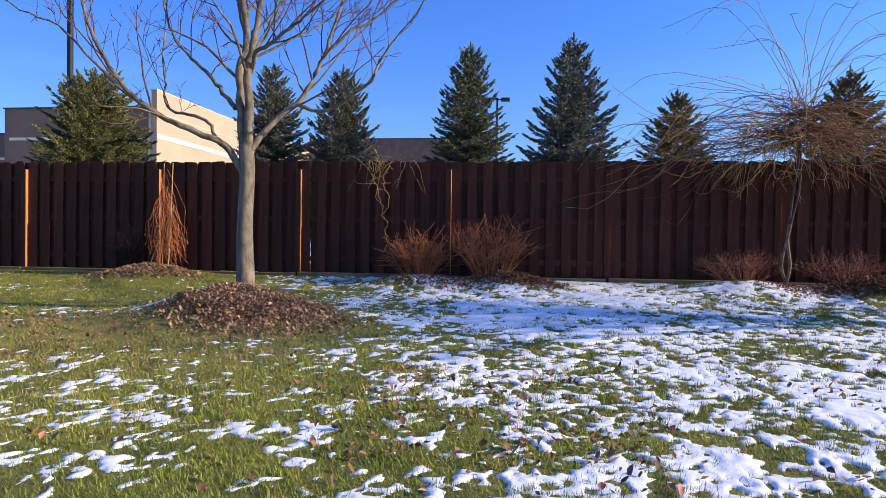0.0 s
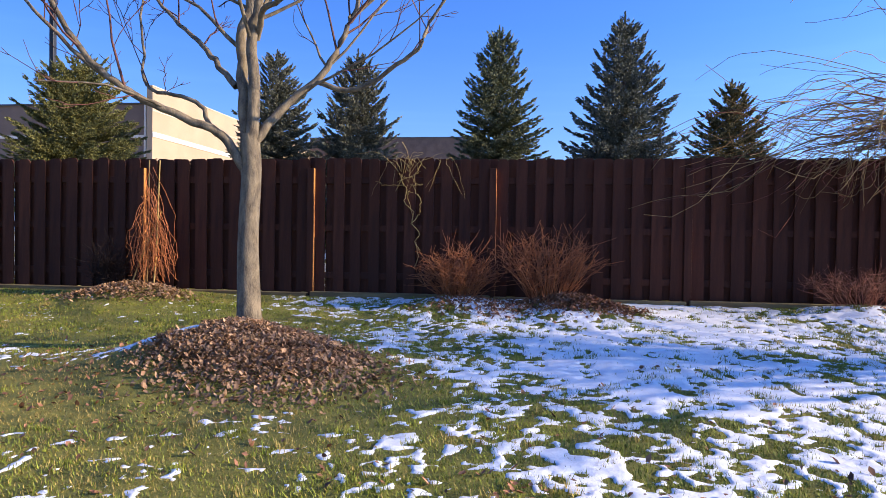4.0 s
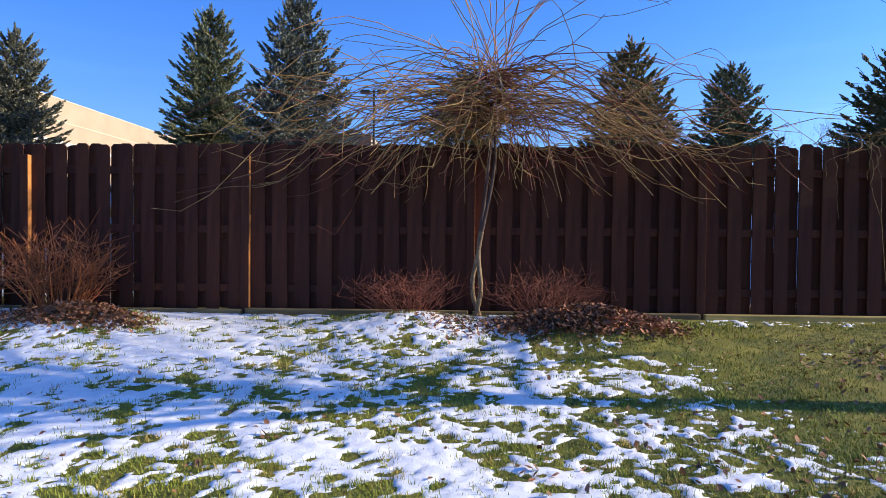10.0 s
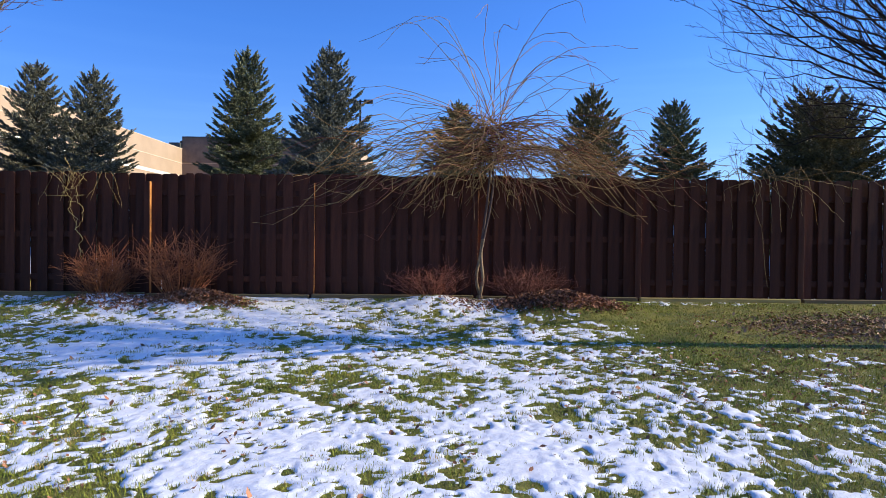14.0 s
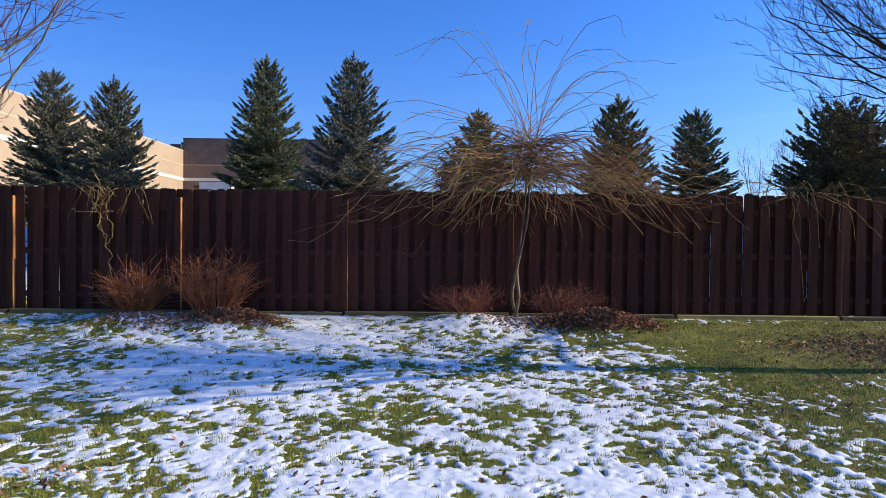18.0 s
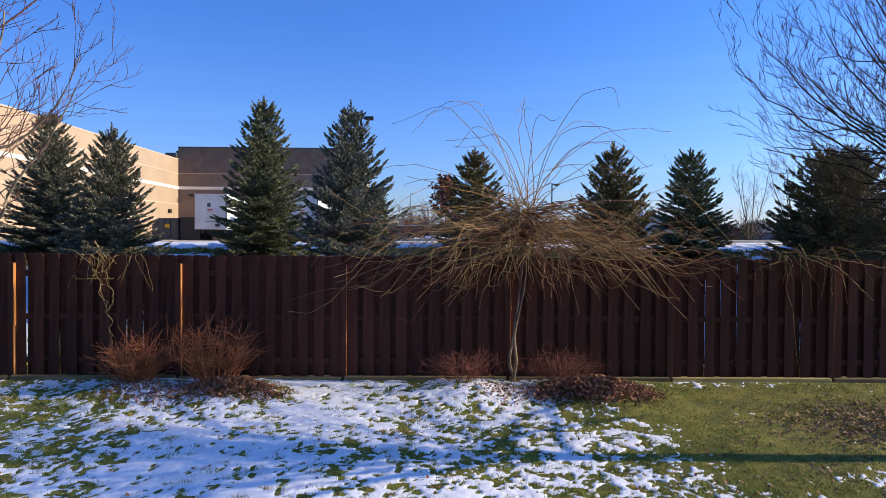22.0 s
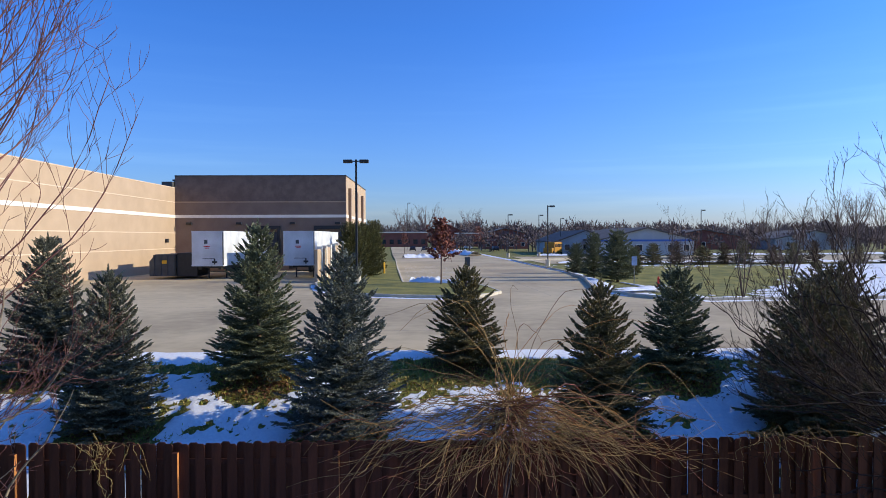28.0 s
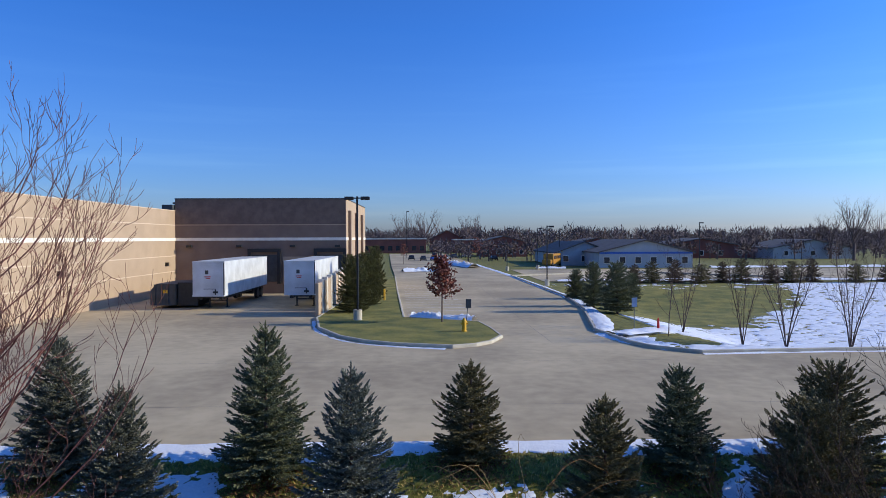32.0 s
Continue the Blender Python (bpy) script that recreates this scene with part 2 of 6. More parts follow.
M["siding"] = material("pale_blue_siding", (0.43, 0.45, 0.46), (0.36, 0.38, 0.39), 0.5, 8, 0.8, 0.05)
M["brick"] = material("far_brick", (0.27, 0.10, 0.07), (0.2, 0.075, 0.055), 0.3, 6, 0.9, 0.05)
M["glass"] = material("dark_window", (0.03, 0.035, 0.045), (0.02, 0.022, 0.03), 1, 8, 0.12, 0, spec=0.6)
M["leaf_red"] = material("russet_leaf", (0.24, 0.075, 0.045), (0.14, 0.045, 0.03), 4, 20, 0.75, 0, rand=0.4)
M["line"] = material("road_paint", (0.75, 0.73, 0.66), (0.6, 0.58, 0.52), 3, 30, 0.8, 0.05)
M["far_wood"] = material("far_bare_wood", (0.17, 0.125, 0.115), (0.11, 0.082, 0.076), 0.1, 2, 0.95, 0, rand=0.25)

# ---- builders ----
def mesh(name, verts, faces, mat, smooth=False):
    me = bpy.data.meshes.new(name)
    me.from_pydata([tuple(v) for v in verts], [], [tuple(f) for f in faces])
    me.materials.append(mat)
    if smooth:
        me.shade_smooth()
    me.update()
    return me


def fast_mesh(name, verts, tris, mat, smooth=False):
    """Large triangle meshes from arrays."""
    me = bpy.data.meshes.new(name)
    verts, tris = np.asarray(verts, np.float32), np.asarray(tris, np.int32)
    me.vertices.add(len(verts)); me.vertices.foreach_set("co", verts.ravel())
    k = tris.shape[1]
    me.loops.add(tris.size); me.loops.foreach_set("vertex_index", tris.ravel())
    me.polygons.add(len(tris)); me.polygons.foreach_set("loop_start", np.arange(0, tris.size, k, dtype=np.int32))
    me.materials.append(mat)
    me.update(calc_edges=True)
    if smooth:
        me.shade_smooth()
    return me


def part(name, data, mat, parent=None, label=""):
    """One mesh object under a thing or a part. data: a bmesh, or a mesh."""
    if isinstance(data, bmesh.types.BMesh):
        me = bpy.data.meshes.new(name)
        data.to_mesh(me); data.free()
        me.materials.append(mat)
    else:
        me = data
    ob = new(name, me)
    if parent is not None:
        ob.parent = parent
    return tagged(ob, label)


def thing(name, place, label, category, group="", kind="", turn=0.0):
    ob = new(name)
    ob.matrix_basis = pose(*place, 0, 0, turn)
    return tagged(ob, label, category, group, kind)


def box(*spans, bevel=0.0):
    """A bmesh of boxes, each (x0, x1, y0, y1, z0, z1)."""
    bm = bmesh.new()
    for x0, x1, y0, y1, z0, z1 in spans:
        g = bmesh.ops.create_cube(bm, size=1)
        bmesh.ops.scale(bm, vec=(x1 - x0, y1 - y0, z1 - z0), verts=g["verts"])
        bmesh.ops.translate(bm, vec=((x0 + x1) / 2, (y0 + y1) / 2, (z0 + z1) / 2), verts=g["verts"])
    if bevel:
        bmesh.ops.bevel(bm, geom=bm.edges[:], offset=bevel, segments=2, profile=0.5, affect="EDGES")
    return bm


def cyl(r0, r1, z0, z1, x=0, y=0, n=16, bm=None):
    bm = bm or bmesh.new()
    g = bmesh.ops.create_cone(bm, cap_ends=True, segments=n, radius1=r0, radius2=r1, depth=z1 - z0)
    bmesh.ops.translate(bm, vec=(x, y, (z0 + z1) / 2), verts=g["verts"])
    return bm


def prism(outline, z0, z1, bevel=0.0):
    """An outline in x, y raised from z0 to z1."""
    bm = bmesh.new()
    f = bm.faces.new([bm.verts.new((x, y, z0)) for x, y in outline])
    r = bmesh.ops.extrude_face_region(bm, geom=[f])
    bmesh.ops.translate(bm, vec=(0, 0, z1 - z0), verts=[v for v in r["geom"] if isinstance(v, bmesh.types.BMVert)])
    bmesh.ops.recalc_face_normals(bm, faces=bm.faces)
    if bevel:
        bmesh.ops.bevel(bm, geom=bm.edges[:], offset=bevel, segments=1, affect="EDGES")
    return bm


class Tubes:
    """Collects tapered tubes into one mesh."""
    def __init__(self):
        self.v, self.f, self.n = [], [], 0

    def add(self, pts, r0, r1, sides=5):
        p = np.asarray(pts, float)
        k = len(p)
        d = np.gradient(p, axis=0)
        d /= np.linalg.norm(d, axis=1)[:, None] + 1e-9
        ref = np.where(np.abs(d[:, 2:3]) < 0.9, np.array([[0, 0, 1.0]]), np.array([[1.0, 0, 0]]))
        a = np.cross(d, ref); a /= np.linalg.norm(a, axis=1)[:, None] + 1e-9
        b = np.cross(d, a)
        r = np.linspace(r0, r1, k) if np.isscalar(r0) and np.isscalar(r1) else np.asarray(r0)
        t = np.arange(sides) * 2 * math.pi / sides
        ring = p[:, None, :] + r[:, None, None] * (np.cos(t)[None, :, None] * a[:, None, :] + np.sin(t)[None, :, None] * b[:, None, :])
        self.v.append(ring.reshape(-1, 3))
        i = np.arange(k - 1)[:, None] * sides
        j = np.arange(sides)[None, :]
        j2 = (j + 1) % sides
        q = np.stack([i + j, i + j2, i + sides + j2, i + sides + j], -1).reshape(-1, 4) + self.n
        self.f.append(q)
        self.n += k * sides

    def mesh(self, name, mat):
        return fast_mesh(name, np.concatenate(self.v), np.concatenate(self.f), mat, True)


def smooth_line(pts, n=None, wob=0.0, rng=None):
    """Catmull-Rom through the points."""
    p = np.asarray(pts, float)
    q = np.vstack([2 * p[0] - p[1], p, 2 * p[-1] - p[-2]])
    n = n or 4
    out = []
    for i in range(1, len(q) - 2):
        for s in np.arange(n) / n:
            out.append(0.5 * (2 * q[i] + (q[i + 1] - q[i - 1]) * s + (2 * q[i - 1] - 5 * q[i] + 4 * q[i + 1] - q[i + 2]) * s * s + (3 * q[i] - q[i - 1] - 3 * q[i + 1] + q[i + 2]) * s ** 3))
    out.append(p[-1])
    out = np.array(out)
    if wob:
        out[1:] += rng.normal(0, wob, out[1:].shape)
    return out


# smooth value noise on arrays, for ground forms
def vnoise(x, y, seed=0):
    x, y = np.asarray(x, float), np.asarray(y, float)
    xi, yi = np.floor(x).astype(np.int64), np.floor(y).astype(np.int64)
    fx, fy = x - xi, y - yi
    fx, fy = fx * fx * (3 - 2 * fx), fy * fy * (3 - 2 * fy)

    def h(a, b):
        n = (a * 374761393 + b * 668265263 + seed * 974711) & 0x7FFFFFFF
        n = ((n ^ (n >> 13)) * 1274126177) & 0x7FFFFFFF
        return ((n ^ (n >> 16)) & 0xFFFF) / 65535.0
    return (h(xi, yi) * (1 - fx) + h(xi + 1, yi) * fx) * (1 - fy) + (h(xi, yi + 1) * (1 - fx) + h(xi + 1, yi + 1) * fx) * fy


def fbm(x, y, seed=0, octaves=4):
    s, a, t = 0, 1.0, 0
    for o in range(octaves):
        s = s + a * vnoise(x * 2 ** o + 17.3 * o, y * 2 ** o - 9.1 * o, seed + o)
        t += a
        a *= 0.5
    return s / t


def sstep(a, b, x):
    t = np.clip((np.asarray(x, float) - a) / (b - a), 0, 1)
    return t * t * (3 - 2 * t)


# ---- ground form ----
def lot_z(y):
    return 1.9 - 0.95 * (1 - np.exp(-np.maximum(np.asarray(y, float) - 22, 0) / 42))


MOUNDS = [(-1.92, -3.62, 1.08, 0.31), (-4.6, -0.8, 0.85, 0.2), (-0.4, -0.8, 0.8, 0.15), (0.95, -0.8, 0.75, 0.19), (6.0, -0.85, 0.9, 0.22), (4.3, -0.75, 0.8, 0.15)]


def ground_z(x, y):
    x, y = np.asarray(x, float), np.asarray(y, float)
    yard = -0.4 * (1 - np.exp(np.minimum(y, 0) / 4.0)) + 0.05 * (fbm(x * 0.6, y * 0.6, 5, 3) - 0.5) * sstep(0, -1.5, y)
    for mx, my, mr, mh in MOUNDS:
        d = np.hypot(x - mx, (y - my) * 1.15) / mr
        yard = yard + mh * np.exp(-d * d * 1.6)
    bank = 1.875 * sstep(0.6, 7.2, y) * (y > 0)
    far = np.where(y > 7.9, lot_z(y) - 0.12, yard * (y <= 0) + bank)
    basin = -1.3 * sstep(17.5, 26, x) * sstep(22, 28, y) * sstep(75, 52, y) * sstep(90, 60, x)
    return far + basin

# ---- ground: one sheet to the horizon ----
def spread(*runs):
    out = []
    for a, b, s in runs:
        out.extend(np.arange(a, b, s))
    return np.array(out + [runs[-1][1]])


gx = spread((-900, -100, 80), (-100, -20, 8), (-20, 20, 0.18), (20, 70, 1), (70, 100, 6), (100, 900, 80))
gy = spread((-300, -40, 40), (-40, -11, 2), (-11, 8, 0.15), (8, 80, 1), (80, 300, 10), (300, 2400, 150))
GX, GY = np.meshgrid(gx, gy)
GZ = ground_z(GX, GY)
nx, ny = len(gx), len(gy)
idx = np.arange(nx * ny).reshape(ny, nx)
quads = np.stack([idx[:-1, :-1], idx[:-1, 1:], idx[1:, 1:], idx[1:, :-1]], -1).reshape(-1, 4)
ground = new("ground", fast_mesh("ground", np.stack([GX, GY, GZ], -1).reshape(-1, 3), quads, M["lawn"], True))
tagged(ground, "winter lawn and fields, green turning yellow", "ground", kind="structure")


# snow lies as a thin uneven sheet that dips below the turf where it has melted
def dab(x, y, cx, cy, rx, ry):
    return np.exp(-(((x - cx) / rx) ** 2 + ((y - cy) / ry) ** 2))


def yard_cover(x, y):
    """Share of the turf that still lies under snow."""
    w = 0.9 * (fbm(x * 0.6, y * 0.6, 31, 2) - 0.5)
    left = 0.05 + 0.20 * sstep(-4.9, -6.8, y + w) + 0.12 * sstep(-7.2, -8.8, y)
    c = left + (0.90 - left) * sstep(-1.5, 2.4, x + 1.6 * w + 0.42 * (y + 5.5))
    c = c - 0.25 * sstep(6.3, 8.3, x + w) * sstep(-3.6, -5.0, y)
    c = c + 0.09 * dab(x, y, 3.2, -1.0, 2.4, 1.0) - 0.15 * sstep(2.0, 4.0, x + w) * sstep(-6.6, -5.2, y)
    c = c - 0.40 * sstep(5.2, 7.6, x + 1.4 * w + 0.12 * (y + 5)) - 0.30 * sstep(7.2, 9.6, x + 1.5 * w)
    c = c - 0.46 * sstep(5.6, 7.2, x + 1.5 * w) * sstep(-4.0, -2.4, y + 2.2 * w) * sstep(-0.35, -0.6, y)
    c = c - 1.0 * dab(x, y, -1.55, -3.9, 1.0, 0.75) + 1.5 * dab(0.881 * (x + 2.40) + 0.472 * (y + 3.62), 0.881 * (y + 3.62) - 0.472 * (x + 2.40), 0, 0, 0.50, 0.26) + 0.25 * dab(x, y, -3.6, -3.6, 0.8, 0.25)
    c = c - 0.7 * dab(x, y, 6.2, -1.0, 0.9, 0.5) - 0.4 * dab(x, y, 1.15, -0.95, 0.7, 0.4) + 0.3 * dab(x, y, 0.1, -0.8, 0.5, 0.35)
    return np.clip(c, 0.012, 0.975)


def melt(x, y):
    """Above 0: snow lies; below: turf shows."""
    wx, wy = x + 0.10 * (fbm(x * 3.1, y * 3.1, 91, 2) - 0.5), y + 0.16 * (fbm(x * 3.1, y * 3.1, 95, 2) - 0.5)
    n = 0.14 * fbm(x * 1.2, y * 1.3, 3, 2) + 0.24 * fbm(wx * 5.6 + 2.0 * wy, wy * 5.0, 11, 2) + 0.34 * fbm(wx * 12, wy * 10, 23, 2) + 0.28 * fbm(wx * 30, wy * 26, 27, 1)
    p = yard_cover(x, y)
    return (n - 0.5) + 0.088 * np.log(p / (1 - p)) / 1.7


def snow_h(x, y):
    d = melt(x, y)
    rim = 0.005 * sstep(0.0, 0.08, d) - 0.03 * sstep(0.0, -0.06, d)
    return rim + np.clip(d - 0.02, 0, 0.2) * 0.03 + (0.016 * (fbm(x * 5, y * 6, 19, 2) - 0.5) + 0.008 * (fbm(x * 17, y * 17, 29, 2) - 0.5)) * sstep(0.0, 0.12, d)


def sheet(name, x0, x1, y0, y1, step, height, mat):
    xs, ys = np.arange(x0, x1, step), np.arange(y0, y1, step)
    X, Y = np.meshgrid(xs, ys)
    H = height(X, Y)
    Z = ground_z(X, Y) + H
    keep = H > -0.02
    i = np.arange(X.size).reshape(X.shape)
    q = np.stack([i[:-1, :-1], i[:-1, 1:], i[1:, 1:], i[1:, :-1]], -1)
    k = keep[:-1, :-1] | keep[:-1, 1:] | keep[1:, 1:] | keep[1:, :-1]
    q = q[k]
    used, inv = np.unique(q, return_inverse=True)
    return fast_mesh(name, np.stack([X, Y, Z], -1).reshape(-1, 3)[used], inv.reshape(-1, 4), mat, True)


for x0, x1, y0, y1, step in ((-13, 16, -16, -8.33, 0.07), (-13, -4.55, -8.4, -5.35, 0.06), (9.95, 16, -8.4, -5.35, 0.06)):
    snow = new("snow", sheet("snow", x0, x1, y0, y1, step, snow_h, M["snow"]))
    tagged(snow, "thin patchy melting snow over the grass", "snow", kind="stuff")
snow = new("snow", sheet("snow", -7.5, 13, -5.4, -0.16, 0.027, snow_h, M["snow"]))
tagged(snow, "thin patchy melting snow over the grass", "snow", kind="stuff")
snow = new("snow", sheet("snow", -4.6, 10.0, -8.4, -5.375, 0.018, snow_h, M["snow"]))
tagged(snow, "thin patchy melting snow over the grass", "snow", kind="stuff")


def bank_h(x, y):
    n = 0.45 * fbm(x * 1.2, y * 1.8, 43, 3) + 0.55 * fbm(x * 7, y * 9, 47, 3)
    c = 0.60 + 0.25 * np.exp(-((y - 7.0) / 0.4) ** 2) - 0.22 * np.exp(-((y - 6.2) / 0.35) ** 2) - 0.2 * sstep(1.6, 0.3, y)
    for sx, sy in SPRUCES_XY:
        c = c - 0.6 * np.exp(-(((x - sx) / 0.95) ** 2 + ((y - sy + 0.2) / 0.8) ** 2) ** 2)
    c = c - 0.6 * np.exp(-(((x - 3.6) / 1.3) ** 2 + ((y - 5.9) / 0.7) ** 2)) - 0.55 * np.exp(-(((x - 6.6) / 1.4) ** 2 + ((y - 5.9) / 0.7) ** 2))
    return np.clip((n - (1 - c)) * 0.3, -0.03, 0.022)


SPRUCES = [("a", -5.4, 6.1, 5.1, 1.15, 5), ("b", -2.87, 3.86, 4.4, 1.08, 5), ("c", -0.24, 5.8, 5.42, 1.15, 0), ("d", 2.1, 3.45, 4.87, 1.25, 1),
           ("e", 4.8, 6.45, 4.3, 1.02, 4), ("f", 7.48, 3.65, 4.1, 1.1, 4), ("g", 9.93, 5.85, 4.28, 1.02, 0), ("h", 12.0, 3.6, 3.98, 1.5, 3), ("i", -9.87, 5.33, 4.75, 1.6, 2),
           # k and l: unseen spruces added only to shade the bank
           ("j", 13.8, 5.9, 4.25, 1.35, 3), ("k", 14.9, 1.9, 5.2, 1.7, 1), ("l", 18.6, 4.6, 5.0, 1.6, 0)]
SPRUCES_XY = [(s[1], s[2]) for s in SPRUCES]
snow_bank = new("snow_bank", sheet("snow_bank", -14, 20, 0.15, 7.35, 0.08, bank_h, M["snow"]))
tagged(snow_bank, "snow on the shaded bank behind the fence", "snow", kind="stuff")

# ---- fence ----
PICKET_PITCH, BAY = 0.244, 2.44


def picket_mesh(w, h, t, ear):
    o = [(-w / 2, 0), (w / 2, 0), (w / 2, h - ear), (w / 2 - ear, h), (-w / 2 + ear, h), (-w / 2, h - ear)]
    v = [(x, -t / 2, z) for x, z in o] + [(x, t / 2, z) for x, z in o]
    f = [(0, 1, 2, 3, 4, 5), (11, 10, 9, 8, 7, 6)] + [(i, i + 6, (i + 1) % 6 + 6, (i + 1) % 6) for i in range(6)]
    return mesh("picket", v, f, M["fence"])


picket_data = [picket_mesh(0.1450 + d, 1.80 + e, 0.019, 0.03) for d, e in ((0, 0), (-0.003, 0.012), (0.003, -0.01))]
picket_tight = [picket_mesh(0.166 + d, 1.80 + e, 0.019, 0.03) for d, e in ((0, 0), (-0.003, 0.012), (0.003, -0.01))]
rng = random.Random(4)
fence = thing("fence", (0, 0, 0), "dark brown stained shadowbox board fence with dog-eared pickets", "fence", kind="structure")
post_data = bpy.data.meshes.new("post")
bm = box((-0.045, 0.045, -0.062, 0.028, 0, 1.72), bevel=0.005)
# only the sunward +x face takes the painted sunlit colour
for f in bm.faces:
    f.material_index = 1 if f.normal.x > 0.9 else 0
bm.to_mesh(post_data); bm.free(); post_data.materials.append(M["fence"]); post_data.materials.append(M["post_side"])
FENCE_X0, FENCE_BAYS = -17.08, 15
for b in range(FENCE_BAYS + 1):
    x = FENCE_X0 + b * BAY
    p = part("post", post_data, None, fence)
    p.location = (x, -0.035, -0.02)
    if b == FENCE_BAYS:
        break
    for z in (0.22, 0.86, 1.5):
        r = part("rail", box((x + 0.045, x + BAY - 0.045, -0.02, 0.02, z, z + 0.085), bevel=0.003), M["fence"], fence)
    for i in range(10):
        for back in (0, 1):
            px = x + 0.122 + i * PICKET_PITCH + (0.122 if back else 0)
            k = part("picket", (picket_tight if x < -3 or 1.5 < x < 7 else picket_data)[rng.randrange(3)], None, fence)
            k.location = (px + rng.uniform(-0.008, 0.008), 0.0295 if back else -0.0295, 0.03 + rng.uniform(-0.008, 0.008))
            k.rotation_euler = (0, radians(rng.uniform(-0.35, 0.35)), radians(rng.uniform(-1.2, 1.2)))
for b in range(FENCE_BAYS):
    x = FENCE_X0 + b * BAY
    tb = part("timber", box((x + 0.02, x + BAY - 0.02, -0.16, -0.07, -0.06, 0.045 + rng.uniform(-0.015, 0.01)), bevel=0.012), M["timber_new" if b in (10, ) else "timber"], fence)

# ---- spruces ----
def spruce_mesh(seed, blue, width=1.5, height=4.0, lush=1.0, power=0.95, K=9):
    """Tiers of boughs: each an axis with side shoots and upturned tips, every shoot a brush of needles."""
    r = np.random.default_rng(seed)
    tw = []
    up = np.array([0, 0, 1.0])
    n = max(8, int(0.88 * height / 0.105 * lush))
    for w in range(n):
        u = (w + 0.3) / n
        z = 0.03 * height + u * 0.88 * height
        major = w % 3 == 0
        reach = width * (1 - u) ** power * (1.06 if major else 0.84 + 0.14 * r.random()) + 0.11
        if u < 0.10:
            reach *= 0.80 + 2 * u
        cnt = int((8 if major else 7) + 7 * (1 - u))
        for b in range(cnt):
            az = 2 * math.pi * b / cnt + r.normal(0, 0.22) + w * 1.9
            L = reach * (0.74 + 0.34 * r.random())
            slope = -0.14 + 0.85 * u ** 1.3 + r.normal(0, 0.09)
            d = np.array([math.cos(az), math.sin(az), 0.0])
            side = np.array([-d[1], d[0], 0.0])
            z0 = z + r.normal(0, 0.05)
            m = max(2, int(L / 0.105))
            for k in range(m):
                q = (k + 0.6) / m
                if q < 0.4 and k % 2 and L > 0.4:
                    continue
                c = d * (L * q) + up * (z0 + slope * L * q + 0.20 * L * q * q)
                fwd = d + up * (slope + 0.4 * q)
                tw.append((c, fwd, 0.13))
                ln = min(0.30, 0.34 * L * (1.05 - q) + 0.06 + 0.04 * r.random())
                for sg in (-1, 1):
                    dd = d * 0.75 + sg * side * (0.75 + 0.25 * r.random()) + up * (slope + 0.12 + r.normal(0, 0.12))
                    tw.append((c, dd, ln * (0.8 + 0.3 * r.random())))
                    if ln > 0.17:
                        dd = dd / np.linalg.norm(dd)
                        tw.append((c + dd * ln * 0.55, dd + d * 0.7 + up * 0.1, ln * 0.5))
            c = d * L * 0.94 + up * (z0 + slope * L + 0.18 * L)
            for sg in (-0.55, 0, 0.55):
                tw.append((c, d + side * (sg + r.normal(0, 0.1)) + up * (slope + 0.38 + 0.25 * u), (0.17 if sg == 0 else 0.12) * (0.8 + 0.4 * r.random())))
    for q in range(9):
        zq = (0.885 + 0.012 * q) * height
        tw.append((up * zq, np.array([0.05 * math.cos(q), 0.05 * math.sin(q), 1.0]), 0.09))
        if q < 7:
            a_ = 2.4 * q + r.random()
            tw.append((up * zq, np.array([math.cos(a_), math.sin(a_), 0.8 + 0.12 * q]), 0.24 - 0.022 * q))
    P = np.array([t[0] for t in tw]); D = np.array([t[1] for t in tw]); D /= np.linalg.norm(D, axis=1)[:, None]
    L = np.array([t[2] for t in tw])
    N = len(P)
    a = np.cross(D, r.normal(size=(N, 3))); a /= np.linalg.norm(a, axis=1)[:, None]
    b = np.cross(D, a)
    verts, tris = [], []
    base = 0
    for k in range(K):
        ang = 2.4 * k + r.random(N) * 0.8
        q = k / (K - 1) + r.normal(0, 0.03, N)
        o = np.cos(ang)[:, None] * a + np.sin(ang)[:, None] * b
        root = P + D * (L * np.clip(q - 0.2, 0, 1))[:, None]
        tip = P + D * (L * q + 0.022)[:, None] + o * ((0.036 - 0.018 * np.clip(q, 0, 1)) * (0.8 + 0.4 * r.random(N)))[:, None]
        wv = np.cross(D, o) * 0.0175 * 9 / K
        verts += [root + wv, root - wv, tip]
        i = np.arange(N) + base
        tris.append(np.stack([i, i + N, i + 2 * N], -1))
        base += 3 * N
    return fast_mesh("crown", np.concatenate(verts), np.concatenate(tris), M[blue])


def spruce_trunk(height):
    t = Tubes()
    t.add([(0, 0, -0.15), (0, 0, height * 0.5), (0, 0, height * 0.97)], 0.07, 0.008, 8)
    return t.mesh("trunk", M["spruce_bark"])


